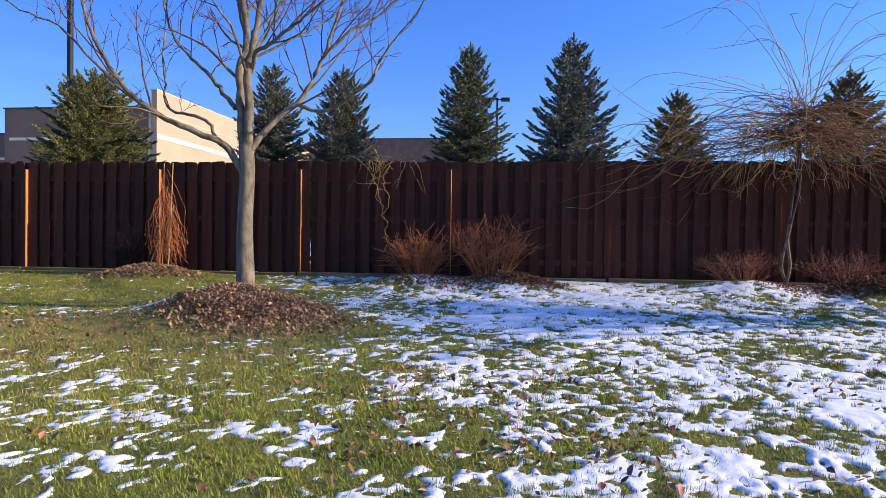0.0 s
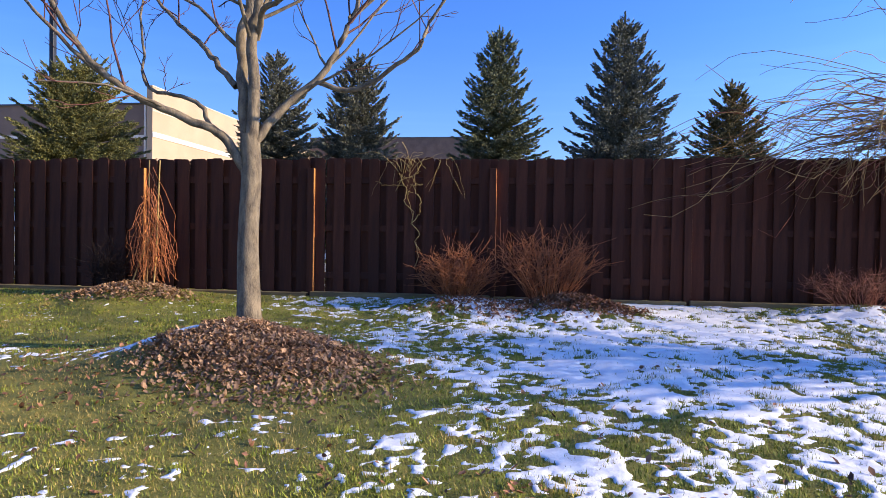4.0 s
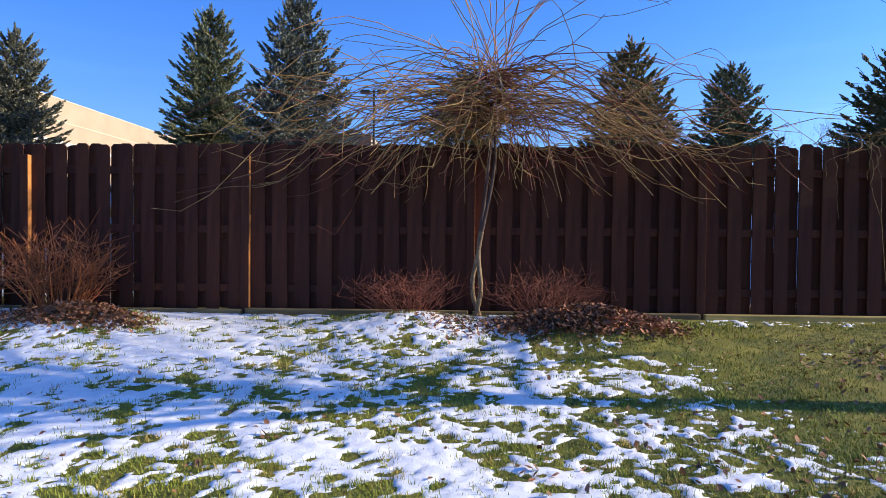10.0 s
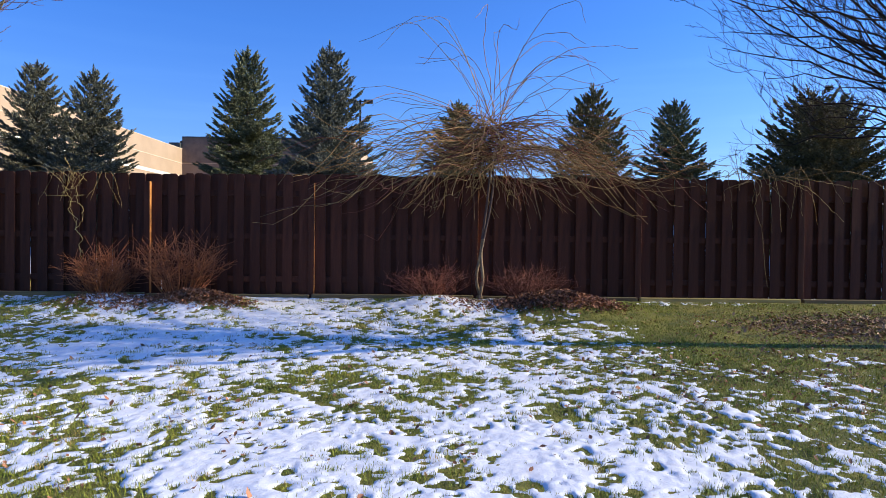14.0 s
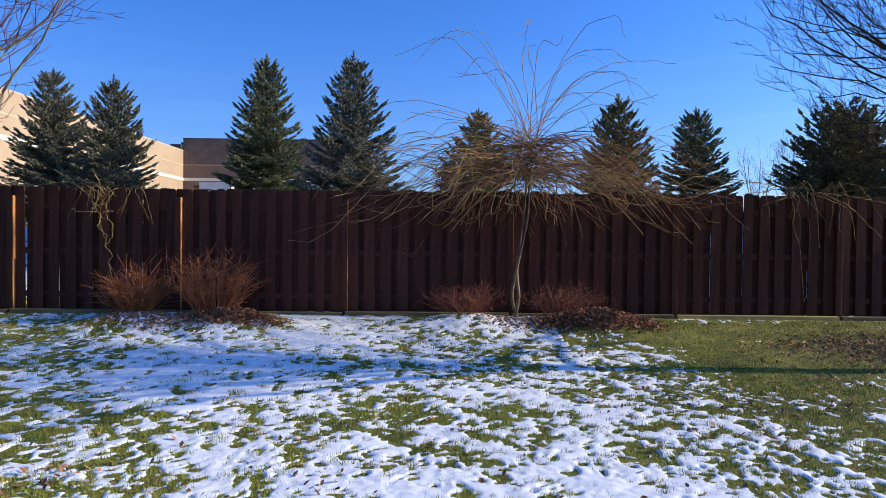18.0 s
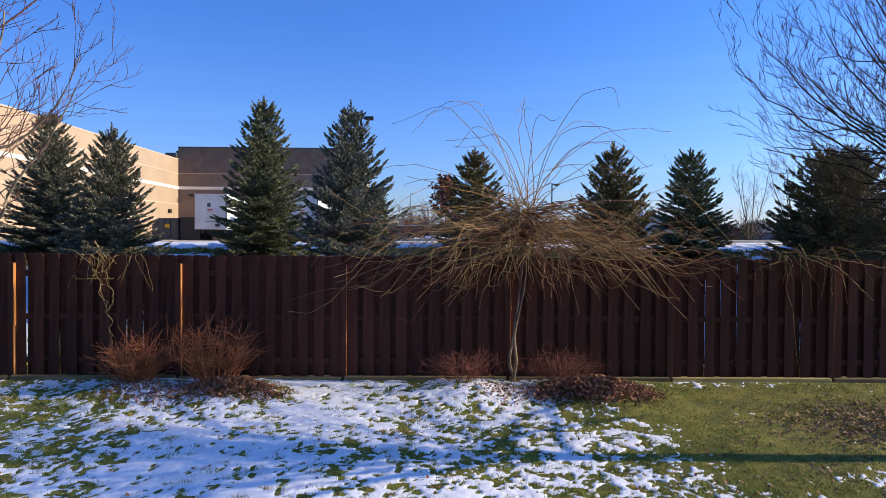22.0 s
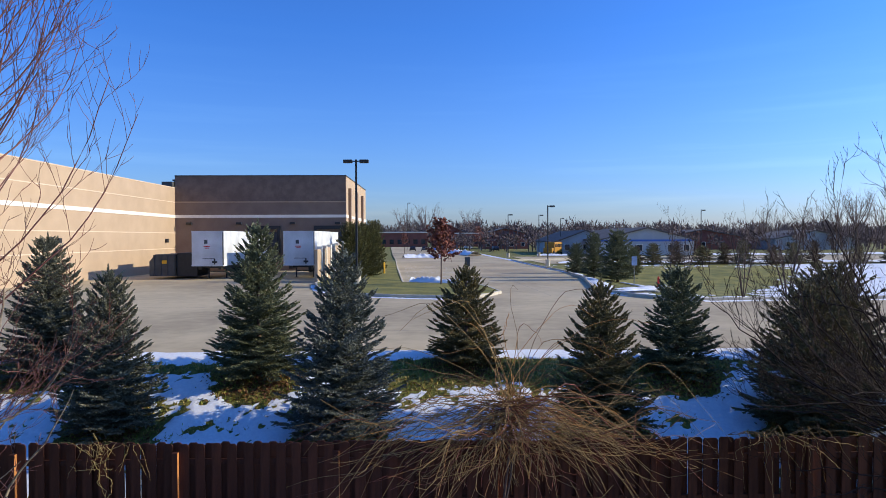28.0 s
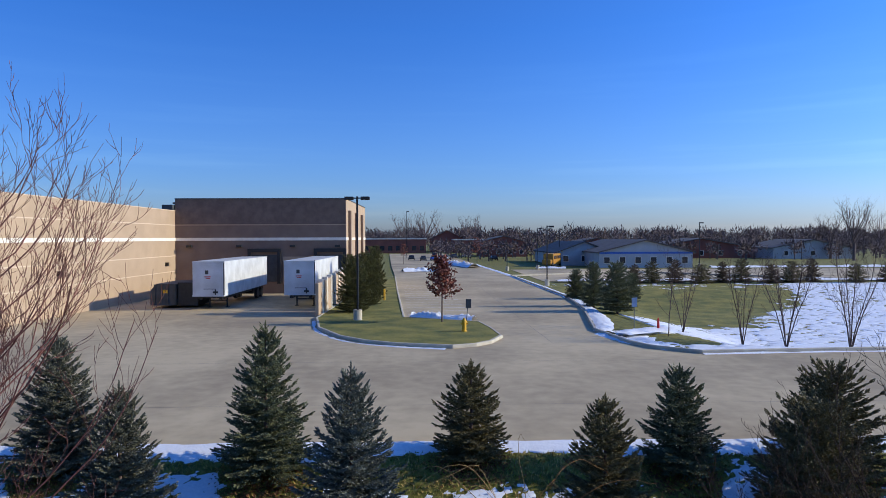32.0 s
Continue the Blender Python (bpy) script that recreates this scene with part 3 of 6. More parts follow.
for nm, x, y, top, wid, kind in SPRUCES:
    z0 = float(ground_z(x, y))
    h = top - z0
    seed = ord(nm)
    if kind == 2:
        lab = "bushy olive-green young spruce on the bank behind the fence"
    else:
        lab = "young blue spruce with silvery needles on the bank" if kind == 1 else "young grey-green spruce on the bank behind the fence" if kind == 5 else "young spruce with bronzed winter needles on the bank" if kind > 2 else "dark green young spruce on the bank behind the fence"
    t = thing("spruce_tree", (x, y, z0), lab, "tree", "spruces behind the fence")
    part("trunk", spruce_trunk(h), None, t)
    # the added pair past x 14.5 only casts shade, so it is thinner
    part("crown", spruce_mesh(seed, {1: "spruce_blue", 5: "spruce_grey", 2: "spruce_olive", 4: "spruce_brown", 3: "spruce_brown"}.get(kind, "spruce"), wid * 1.04, h, 0.7 if x > 14.5 else 1.25 if kind == 2 else 1.0, 0.58 if kind in (2, 3) else 0.84, 5 if x > 14.5 else 8), None, t)

# ---- bare trees ----
def grow(tubes_main, tubes_twig, start, d, length, radius, depth, r, up=0.25, spread_=0.7, thin=0.005):
    """A branch with side shoots, curving upward."""
    k = 6 if depth > 0 else 4
    p = [np.array(start, float)]
    d = np.array(d, float) / np.linalg.norm(d)
    for i in range(k):
        d = d + r.normal(0, 0.13, 3) + np.array([0, 0, up / k])
        d /= np.linalg.norm(d)
        p.append(p[-1] + d * length / k)
    sides = 7 if radius > 0.025 else (5 if radius > 0.008 else 3)
    (tubes_main if radius > 0.012 else tubes_twig).add(p, max(radius, thin), max(radius * 0.35, thin * 0.55), sides)
    if depth > 0:
        cnt = 2 + int(length * 1.6) if depth > 1 else 2 + int(length * 2.4)
        for c in range(cnt):
            s = 0.22 + 0.75 * (c + r.random()) / cnt
            i = min(int(s * k), k - 1)
            q = p[i] + (p[i + 1] - p[i]) * (s * k - i)
            dd = (p[i + 1] - p[i]); dd /= np.linalg.norm(dd)
            o = r.normal(size=3); o -= dd * o.dot(dd); o /= np.linalg.norm(o)
            grow(tubes_main, tubes_twig, q, dd + o * spread_, length * (0.28 + 0.32 * r.random()) * (1.15 - 0.5 * s), radius * 0.42 * (1.1 - 0.4 * s), depth - 1, r, up, spread_, thin)


def limb(tm, tt, pts, r0, r1, r, shoots=7, depth=2, size=0.9, up=0.35, wob=0.007, thin=0.0038):
    line = smooth_line(pts, 4, wob, r)
    (tm if r0 > 0.015 else tt).add(line, r0, r1, 8)
    n = len(line)
    for c in range(shoots):
        i = int(n * (0.25 + 0.74 * (c + r.random()) / shoots)); i = min(max(i, 1), n - 2)
        dd = line[i + 1] - line[i]; dd /= np.linalg.norm(dd)
        o = r.normal(size=3); o -= dd * o.dot(dd); o /= np.linalg.norm(o)
        if o[2] < 0:
            o[2] *= -0.6
        rad = (r0 + (r1 - r0) * i / n) * 0.42
        grow(tm, tt, line[i], dd * 0.9 + o * 0.75, size * (0.6 + 0.7 * r.random()), rad, depth, r, up, 0.7, thin)


r1 = np.random.default_rng(12)
tm, tt = Tubes(), Tubes()
K = 0.00602


def pic(*pts):
    """Points of the tree's silhouette (in the plane of the trunk) with a depth offset."""
    return [((cx / 1.48 - 435) * K, dy, (490 - cy / 1.48) * K) for cx, cy, dy in pts]


trunk_line = smooth_line([(0, 0, -0.35), (0, 0, 0), (-0.015, 0, 0.6), (0.01, 0, 1.2), (-0.01, 0, 1.5)], 4)
tm.add(trunk_line, np.interp(np.arange(len(trunk_line)), [0, 4, 8, len(trunk_line) - 1], [0.135, 0.102, 0.086, 0.078]), 0, 12)
limb(tm, tt, pic((638, 440, 0), (625, 270, .03), (610, 150, .1), (620, 60, .2), (600, -60, .25), (590, -300, .3), (560, -560, .2), (575, -760, .1)), 0.062, 0.010, r1, 12, 3, 1.1)
limb(tm, tt, pic((648, 440, 0), (652, 250, -.03), (652, 150, -.05), (672, 80, -.1), (690, 0, -.12), (740, -250, -.2), (760, -500, -.3), (800, -700, -.3)), 0.058, 0.010, r1, 12, 3, 1.1)
limb(tm, tt, pic((632, 430, 0), (600, 375, -.05), (570, 350, -.1), (500, 320, -.2), (430, 290, -.3), (370, 240, -.4), (320, 170, -.5), (285, 80, -.6), (265, 0, -.65), (240, -120, -.7), (230, -260, -.7)), 0.043, 0.008, r1, 9, 2, 1.0)
limb(tm, tt, pic((570, 350, -.1), (545, 300, -.1), (480, 275, -.05), (410, 250, 0), (385, 180, .1), (370, 60, .2), (360, -80, .3), (340, -200, .35)), 0.021, 0.005, r1, 7, 2, 0.8)
limb(tm, tt, pic((430, 290, -.3), (330, 220, -.35), (230, 120, -.4), (150, 50, -.4), (50, 5, -.45), (-60, -60, -.5)), 0.02, 0.005, r1, 9, 2, 0.7)
limb(tm, tt, pic((605, 255, .05), (540, 190, .2), (480, 135, .35), (400, 70, .5), (340, 0, .6), (290, -120, .7), (250, -260, .8)), 0.029, 0.007, r1, 9, 2, 1.0)
limb(tm, tt, pic((652, 372, 0), (700, 300, .1), (770, 240, .15), (810, 180, .2), (840, 100, .25), (870, 0, .3), (910, -150, .35), (930, -330, .4)), 0.040, 0.008, r1, 14, 2, 1.25)
limb(tm, tt, pic((770, 240, .15), (860, 260, .1), (950, 220, 0), (1000, 190, -.1), (1020, 150, -.15), (1060, 100, -.2), (1140, 10, -.25), (1200, -100, -.3)), 0.024, 0.005, r1, 7, 2, 0.6)
limb(tm, tt, pic((655, 160, 0), (690, 120, -.2), (740, 110, -.35), (800, 90, -.5), (860, 60, -.6), (970, 0, -.8), (1060, -100, -.9)), 0.028, 0.006, r1, 14, 2, 1.12)
limb(tm, tt, pic((835, 110, .25), (900, 40, .3), (970, 0, .35), (1060, -90, .4), (1120, -220, .4)), 0.022, 0.005, r1, 12, 2, 1.00)
limb(tm, tt, pic((620, 60, .2), (560, -80, .5), (480, -220, .8), (420, -420, 1.0)), 0.035, 0.008, r1, 8, 2, 1.1)
limb(tm, tt, pic((700, -60, -.12), (800, -200, -.5), (900, -330, -.8), (960, -520, -.9)), 0.032, 0.007, r1, 8, 2, 1.1)
for i in range(46):
    az = i * 2.4 + 0.4 if i < 16 or i > 23 else -0.9 + 0.22 * (i - 16)
    zs = 3.2 + 0.26 * (i if i < 16 else ((i - 16) * 1.6) % 15)
    Lr = 2.9 - 0.11 * (i if i < 16 else ((i - 16) * 1.6) % 15) + 0.3 * r1.random()
    d = np.array([math.cos(az), 0.9 * math.sin(az), 0])
    s0 = np.array([0.1 * math.cos(az), 0.1 * math.sin(az), zs])
    limb(tm, tt, [s0, s0 + d * Lr * 0.35 + np.array([0, 0, 0.3 * Lr]), s0 + d * Lr * 0.68 + np.array([0, 0, 0.64 * Lr]), s0 + d * Lr * 0.86 + np.array([0, 0, 1.05 * Lr])], 0.013, 0.004, r1, 8, 1 + i % 2, 0.95, 0.7, 0.01, 0.0036)
tree = thing("shade_tree", (-1.87, -3.3, 0.14), "bare young shade tree with smooth grey trunk in a leaf-covered mound", "tree")
part("trunk", tm.mesh("trunk", M["bark"]), None, tree)
part("crown", tt.mesh("crown", M["twig_tree"]), None, tree, "fine reddish bare twigs")

r2 = np.random.default_rng(31)
tm, tt = Tubes(), Tubes()
tm.add(smooth_line([(0, 0, -0.3), (0, 0, 0.2), (-0.12, 0, 1.2), (-0.40, 0, 2.2)]), 0.13, 0.10, 10)
for i in range(40):
    az = i * 2.4 + r2.normal(0, 0.15)
    el = 0.06 + 1.15 * ((i * 0.37) % 1)
    d = np.array([math.cos(az), math.sin(az), 0])
    Lr = 2.75 * (0.85 + 0.3 * r2.random())
    o = np.array([-0.38, 0, 1.9 + 0.032 * i])
    c_, s_ = Lr * math.cos(el), Lr * math.sin(el)
    pts = [o, o + d * 0.30 * c_ + np.array([0, 0, 0.36 * s_]), o + d * 0.66 * c_ + np.array([0, 0, 0.72 * s_]), o + d * c_ + np.array([0, 0, s_ - 0.12 * math.cos(el)])]
    # right-hand limbs, out of view, are made thicker to cast shade on the lawn
    limb(tm, tt, pts, *((0.018, 0.004, r2, 10, 2) if math.cos(az) < 0.3 else (0.036 if el < 0.5 else 0.024, 0.012, r2, 8, 1)), 0.85, 0.5, 0.02, 0.0032)
for i in range(16):
    az = math.pi + 0.75 * (2 * r2.random() - 1)
    el = 0.55 + 0.5 * ((i * 0.618) % 1)
    d = np.array([math.cos(az), math.sin(az), 0])
    Lr = 3.5 * (0.85 + 0.25 * r2.random())
    o = np.array([-0.38, 0, 2.0 + 0.6 * r2.random()])
    c_, s_ = Lr * math.cos(el), Lr * math.sin(el)
    pts = [o, o + d * 0.34 * c_ + np.array([0, 0, 0.30 * s_]), o + d * 0.72 * c_ + np.array([0, 0, 0.66 * s_]), o + d * 0.96 * c_ + np.array([0, 0, s_])]
    limb(tm, tt, pts, 0.020, 0.004, r2, 10, 2, 0.85, 0.7, 0.02, 0.0032)
for i in range(14):
    az = math.pi * (i % 2) + r2.normal(0, 0.55)
    el = 0.03 + 0.75 * r2.random()
    d = np.array([math.cos(az), math.sin(az), 0])
    Lr = (2.7 if i % 2 else 3.0) * (0.8 + 0.3 * r2.random())
    o = np.array([-0.38, 0, 1.9 + 1.3 * r2.random()])
    c_, s_ = Lr * math.cos(el), Lr * math.sin(el)
    pts = [o, o + d * 0.30 * c_ + np.array([0, 0, 0.42 * s_]), o + d * 0.66 * c_ + np.array([0, 0, 0.78 * s_]), o + d * c_ + np.array([0, 0, s_ - 0.22 * math.cos(el)])]
    # the unseen limbs towards +x are thickened for their shadow stripes
    limb(tm, tt, pts, *((0.045, 0.02, r2, 8, 1) if i % 2 == 0 else (0.020, 0.004, r2, 9, 2)), 0.75, 0.6, 0.02, 0.0032)
limb(tm, tt, [(-0.38, 0, 2.1), (-0.3, 0, 3.2), (-0.25, 0.1, 4.4), (-0.2, 0, 5.4)], 0.07, 0.01, r2, 12, 2, 1.1)
tree = thing("bare_tree", (10.7, -3.0, float(ground_z(10.7, -3.0))), "bare spreading yard tree with dense dark twigs", "tree")
part("trunk", tm.mesh("trunk", M["twig"]), None, tree)
part("crown", tt.mesh("crown", M["twig"]), None, tree, "dense fine bare twigs")

# weeping tree: twisted twin trunk and an umbrella of long arching shoots
r3 = np.random.default_rng(8)
tm, tt, tu, tv, ty = Tubes(), Tubes(), Tubes(), Tubes(), Tubes()
a = np.linspace(0, 1, 40)
for ph in (0, math.pi):
    wv_ = 0.038 + 0.014 * np.sin(11 * a)
    pts = np.stack([wv_ * np.cos(ph + 9 * a + 1.5 * np.sin(5 * a)) * (1 - 0.45 * a) + 0.10 * a - 0.05 * np.sin(6 * a), 0.8 * wv_ * np.sin(ph + 9 * a), -0.2 + 2.4 * a], -1)
    tm.add(pts[:18], 0.027, 0.020, 8)
    # upper stretch kept apart for a darker colour that paints in the crown's shade
    tv.add(pts[17:], 0.020, 0.012, 8)


def keep_clear(pts):
    """Shoots hang in front of the boards or pass over their tops."""
    pts[:, 1] = np.where((pts[:, 2] < 1.93) & (pts[:, 1] > 0.10), 0.10 - 0.03 * (pts[:, 2] % 0.1) / 0.1, pts[:, 1])
    return pts


def shoot(p0, d, L, rise, end_z, r, wob=0.035):
    """A long thin shoot: springs from the crown, arches out and sags towards its tip."""
    k = 15
    f = np.linspace(0, 1, k)
    p = p0 + d * (L * (0.16 * f + 0.84 * f ** 1.25))[:, None]
    top = rise * L
    p[:, 2] = p0[2] + top * np.sin(math.pi * np.minimum(f * 1.1, 1)) * (1 - f * 0.3) + (end_z - p0[2]) * f ** 1.7
    side = np.array([-d[1], d[0], 0])
    for q in (1, 2, 3):
        p = p + (np.sin(f * (3.0 * q + r.random() * 2) + r.uniform(0, 6.28)) * f * wob * L / q ** 0.8 * r.normal())[:, None] * side
        p[:, 2] += np.sin(f * (4.0 * q + r.random() * 3) + r.uniform(0, 6.28)) * f * wob * L / q ** 0.8 * r.normal()
    return keep_clear(p)


def forks(p, r, n, size):
    """Side shoots that leave at a low angle and run on outward."""
    for q in range(n):
        j = int(r.integers(3, 11))
        dd = p[j + 2] - p[j]
        dd = dd / (np.linalg.norm(dd) + 1e-6) + r.normal(0, 0.28, 3) * np.array([1, 1, 0.8])
        ln = size * (0.35 + 0.65 * r.random())
        e = p[j] + dd * ln
        m = p[j] + dd * ln * 0.5 + r.normal(0, 0.04, 3) + np.array([0, 0, 0.05 * ln])
        e[2] -= 0.12 * ln
        tt.add(keep_clear(smooth_line([p[j], m, e], 4)), 0.0042, 0.0022, 3)


# broad dome of shoots, each springing up a little and then running out and sagging
for i in range(215):
    az = i * 2.39996 + r3.normal(0, 0.2)
    d = np.array([math.cos(az), 0.72 * math.sin(az), 0])
    wide = abs(math.cos(az))
    L = (1.1 + 1.9 * r3.random() ** 0.8) * (0.60 + 0.56 * wide)
    p0 = np.array([0.10 + r3.normal(0, .13), -0.08 + r3.normal(0, .09), 1.95 + 0.5 * r3.random()])
    tall = (p0[2] - 1.95) / 0.5
    p = shoot(p0, d, L, 0.13 * r3.random() * (0.2 + tall), 1.12 + 0.85 * r3.random() + 0.30 * tall, r3, 0.11)
    (ty, tt, tt, tu)[i % 4].add(p, 0.0062 if i % 9 else 0.0105, 0.0030, 4)
    forks(p, r3, 2, 0.6)
# long single shoots springing from the top
for i in range(26):
    az = r3.random() * 2 * math.pi
    el = 0.10 + 0.95 * r3.random() ** 1.4
    L = 1.3 + 1.1 * r3.random()
    d = np.array([math.cos(az), 0.6 * math.sin(az), 0])
    o = d * math.cos(el) * L
    p0 = np.array([0.10, -0.08, 2.45]) + r3.normal(0, .09, 3)
    zt = math.sin(el) * L
    pts = smooth_line([p0, p0 + o * 0.16 + np.array([0, 0, 0.40 * zt]), p0 + o * 0.55 + np.array([0, 0, 0.75 * zt + 0.1]), p0 + o * 0.9 + np.array([0, 0, 0.84 * zt + 0.12]), p0 + o * 1.3 + np.array([0, 0, 0.80 * zt])] + r3.normal(0, 0.07, (5, 3)) * np.array([[0], [0.6], [1], [1.4], [2]]), 4, 0.008, r3)
    (tt, ty, ty)[i % 3].add(keep_clear(pts), 0.0055, 0.0026, 4)
# wiry clump round the head of the trunk
for i in range(210):
    q = np.array([0.10 + r3.normal(0, .24), -0.10 + r3.normal(0, .14), 1.85 + 0.75 * r3.random() ** 1.3])
    e = q + np.array([r3.normal(0, .34), r3.normal(0, .18), r3.normal(0.0, .16)])
    (ty, tt, tu)[i % 3].add(keep_clear(smooth_line([q, (q + e) / 2 + r3.normal(0, .08, 3), e], 4, 0.01, r3)), 0.0055, 0.003, 4)
# hooked ends hanging before the boards
for i in range(38):
    q = np.array([0.1 + r3.normal(0, .95), -0.16 - 0.25 * r3.random(), 1.6 + 0.25 * r3.random()])
    e = q + np.array([0.3 * np.sign(q[0]) * r3.random(), -0.03, -0.12 - 0.30 * r3.random()])
    (tt if i % 2 else tu).add(keep_clear(smooth_line([q, (q + e) / 2 + r3.normal(0, .08, 3), e], 4, 0.01, r3)), 0.0055, 0.003, 4)
weep = thing("weeping_tree", (4.97, -0.24, 0.05), "bare weeping tree with twisted twin trunk and tangled arching shoots", "tree")
part("trunk", tm.mesh("trunk", M["bark_mottled"]), None, weep, "grey twisted twin trunk")
part("upper_trunk", tv.mesh("upper_trunk", M["twig_birch"]), None, weep, "upper trunk, its shade painted dark")
part("crown", tt.mesh("crown", M["twig_tan"]), None, weep, "tangle of long tan shoots")
part("crown", ty.mesh("crown", M["twig_weep"]), None, weep, "tangle of long orange-brown shoots")
part("crown", tu.mesh("crown", M["twig_red"]), None, weep, "tangle of long reddish shoots")

# ---- parking lot and drives ----
from mathutils.geometry import delaunay_2d_cdt

def lot_patch(name, outline, step=2.0, lift=0.0):
    """A paved sheet over an outline, following the fall of the lot."""
    bm = bmesh.new()
    n = len(outline)
    vs, _, fs, _, _, _ = delaunay_2d_cdt([Vector(p) for p in outline], [(i, (i + 1) % n) for i in range(n)], [], 1, 1e-4)
    bv = [bm.verts.new((v.x, v.y, 0)) for v in vs]
    for f in fs:
        bm.faces.new([bv[i] for i in f])
    ys = [p[1] for p in outline]
    for yy in np.arange(min(ys) + 4, max(ys), 6.0):
        bmesh.ops.bisect_plane(bm, geom=bm.verts[:] + bm.edges[:] + bm.faces[:], plane_co=(0, yy, 0), plane_no=(0, 1, 0))
    for v in bm.verts:
        v.co.z = float(lot_z(v.co.y)) + lift
    bmesh.ops.recalc_face_normals(bm, faces=bm.faces)
    if sum(f.normal.z for f in bm.faces) < 0:
        bmesh.ops.reverse_faces(bm, faces=bm.faces)
    return bm


lot_outline = [(-70, 7.3), (70, 7.3), (70, 21), (25.7, 21), (16.7, 20.5), (14.8, 22.1), (13.8, 29.5), (16.5, 44), (17.7, 56.5), (17.6, 75), (17.2, 98), (14.8, 165), (10, 260), (-12, 260), (-4.5, 139), (-1.5, 96), (2.05, 36.9), (-4.3, 38), (-4.3, 63.5), (-24.3, 63.5), (-24.3, 32), (-70, 32)]
lot = part("parking_lot", lot_patch("parking_lot", lot_outline), M["concrete"])
tagged(lot, "pale weathered concrete loading yard and drive", "parking lot", kind="structure")
island_outline = [(-4.3, 36.8), (-3.2, 31), (-1.3, 26.8), (0.3, 24.8), (2.05, 23.6), (4.95, 22.6), (6.2, 23.2), (7.1, 24.3), (7.9, 26.5), (7.7, 30), (7.2, 33.8), (2.05, 36.9), (0.2, 67), (-1.5, 96), (-4.0, 96), (-4.3, 63.5)]


def inset(o, d):
    out = []
    n = len(o)
    area = sum(o[i][0] * o[(i + 1) % n][1] - o[(i + 1) % n][0] * o[i][1] for i in range(n))
    sg = 1 if area > 0 else -1
    for i in range(n):
        p, q, r_ = Vector(o[i - 1]), Vector(o[i]), Vector(o[(i + 1) % n])
        a_, b_ = (q - p).normalized(), (r_ - q).normalized()
        m_ = Vector((-(a_ + b_).y, (a_ + b_).x)).normalized() * sg
        out.append(tuple(q + m_ * d))
    return out


island = part("lawn_island", lot_patch("lawn_island", inset(island_outline, 0.15), lift=0.15), M["lawn_green"])
tagged(island, "green lawn island beside the loading yard", "lawn", kind="structure")


def kerb_ring(name, outline, closed=True, w=0.16, h=0.17):
    ins = inset(outline, w)
    bm = bmesh.new()
    n = len(outline)
    rings = []
    for (x0, y0), (x1, y1) in zip(outline, ins):
        z = float(lot_z(y0))
        rings.append([bm.verts.new(c) for c in ((x0, y0, z - 0.1), (x0, y0, z + h - 0.03), (x0 * .8 + x1 * .2, y0 * .8 + y1 * .2, z + h), (x1, y1, z + h), (x1, y1, z - 0.1))])
    for i in range(n if closed else n - 1):
        a_, b_ = rings[i], rings[(i + 1) % n]
        for k in range(4):
            bm.faces.new((a_[k], b_[k], b_[k + 1], a_[k + 1]))
    bmesh.ops.recalc_face_normals(bm, faces=bm.faces)
    return bm


k = part("kerb", kerb_ring("kerb", island_outline), M["kerb"])
tagged(k, "worn concrete kerb round the lawn island", "kerb", kind="structure")
right_outline = [(70, 21), (70, 80), (40, 110), (17.4, 98), (17.6, 75), (17.7, 56.5), (16.5, 44), (13.8, 29.5), (14.2, 24), (14.8, 22.1), (16.7, 20.5), (25.7, 21)]
k = part("kerb", kerb_ring("kerb", right_outline), M["kerb"])
tagged(k, "concrete kerb along the basin side of the drive", "kerb", kind="structure")

# ---- big-box store ----
store = thing("store_building", (0, 0, 0), "large tan windowless masonry store with pale stripes", "building")
X0, YB, ZG = -24.3, 63.4, 0.6
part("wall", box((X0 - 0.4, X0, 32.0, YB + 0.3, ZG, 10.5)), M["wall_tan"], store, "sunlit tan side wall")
part("wall", box((X0, -5.4, YB, YB + 0.4, ZG, 11.8)), M["wall_shade_brown"], store, "loading dock wall, its shade painted in as brown")
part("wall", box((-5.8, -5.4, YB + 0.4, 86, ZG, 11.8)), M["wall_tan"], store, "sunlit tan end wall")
part("wall", box((-36, X0 - 0.4, 32.6, 33.0, ZG, 9.45), (-36.4, -36, 32.6, 36.2, ZG, 9.45)), M["wall_shade_brown"], store, "rear wall, its shade painted in as brown")
part("wall", box((-90, -36.4, 36, 36.4, ZG, 8.2)), M["wall_shade_brown"], store, "lower rear wall, its shade painted in as brown")
part("downspout", box((-25.2, -25.05, 32.48, 32.6, 1.5, 9.4)), M["band"], store)
part("roof", box((-90, X0 - 0.4, 36.4, 86, 7.9, 8.0), (-36, X0 - 0.4, 33.0, 86, 9.0, 9.2), (X0 - 0.4, -5.8, YB + 0.4, 86, 11.3, 11.5)), M["roof_blue"], store)
part("wall", box((X0, -5.8, 85.6, 86, ZG, 11.8)), M["wall_tan"], store, "far end wall")
part("coping", box((X0 - 0.45, X0 + 0.03, 31.95, YB, 10.5, 10.58)), M["band_thin"], store, "pale coping")
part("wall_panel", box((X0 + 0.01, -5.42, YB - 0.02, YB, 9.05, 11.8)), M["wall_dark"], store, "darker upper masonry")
part("coping", box((X0, -5.35, YB - 0.05, YB + 0.45, 11.8, 11.92), (-5.85, -5.35, YB + 0.45, 86, 11.8, 11.92)), M["dark_grey"], store)
part("stripe", box((X0, X0 + 0.05, 32.0, YB, 7.2, 7.52)), M["band"], store)
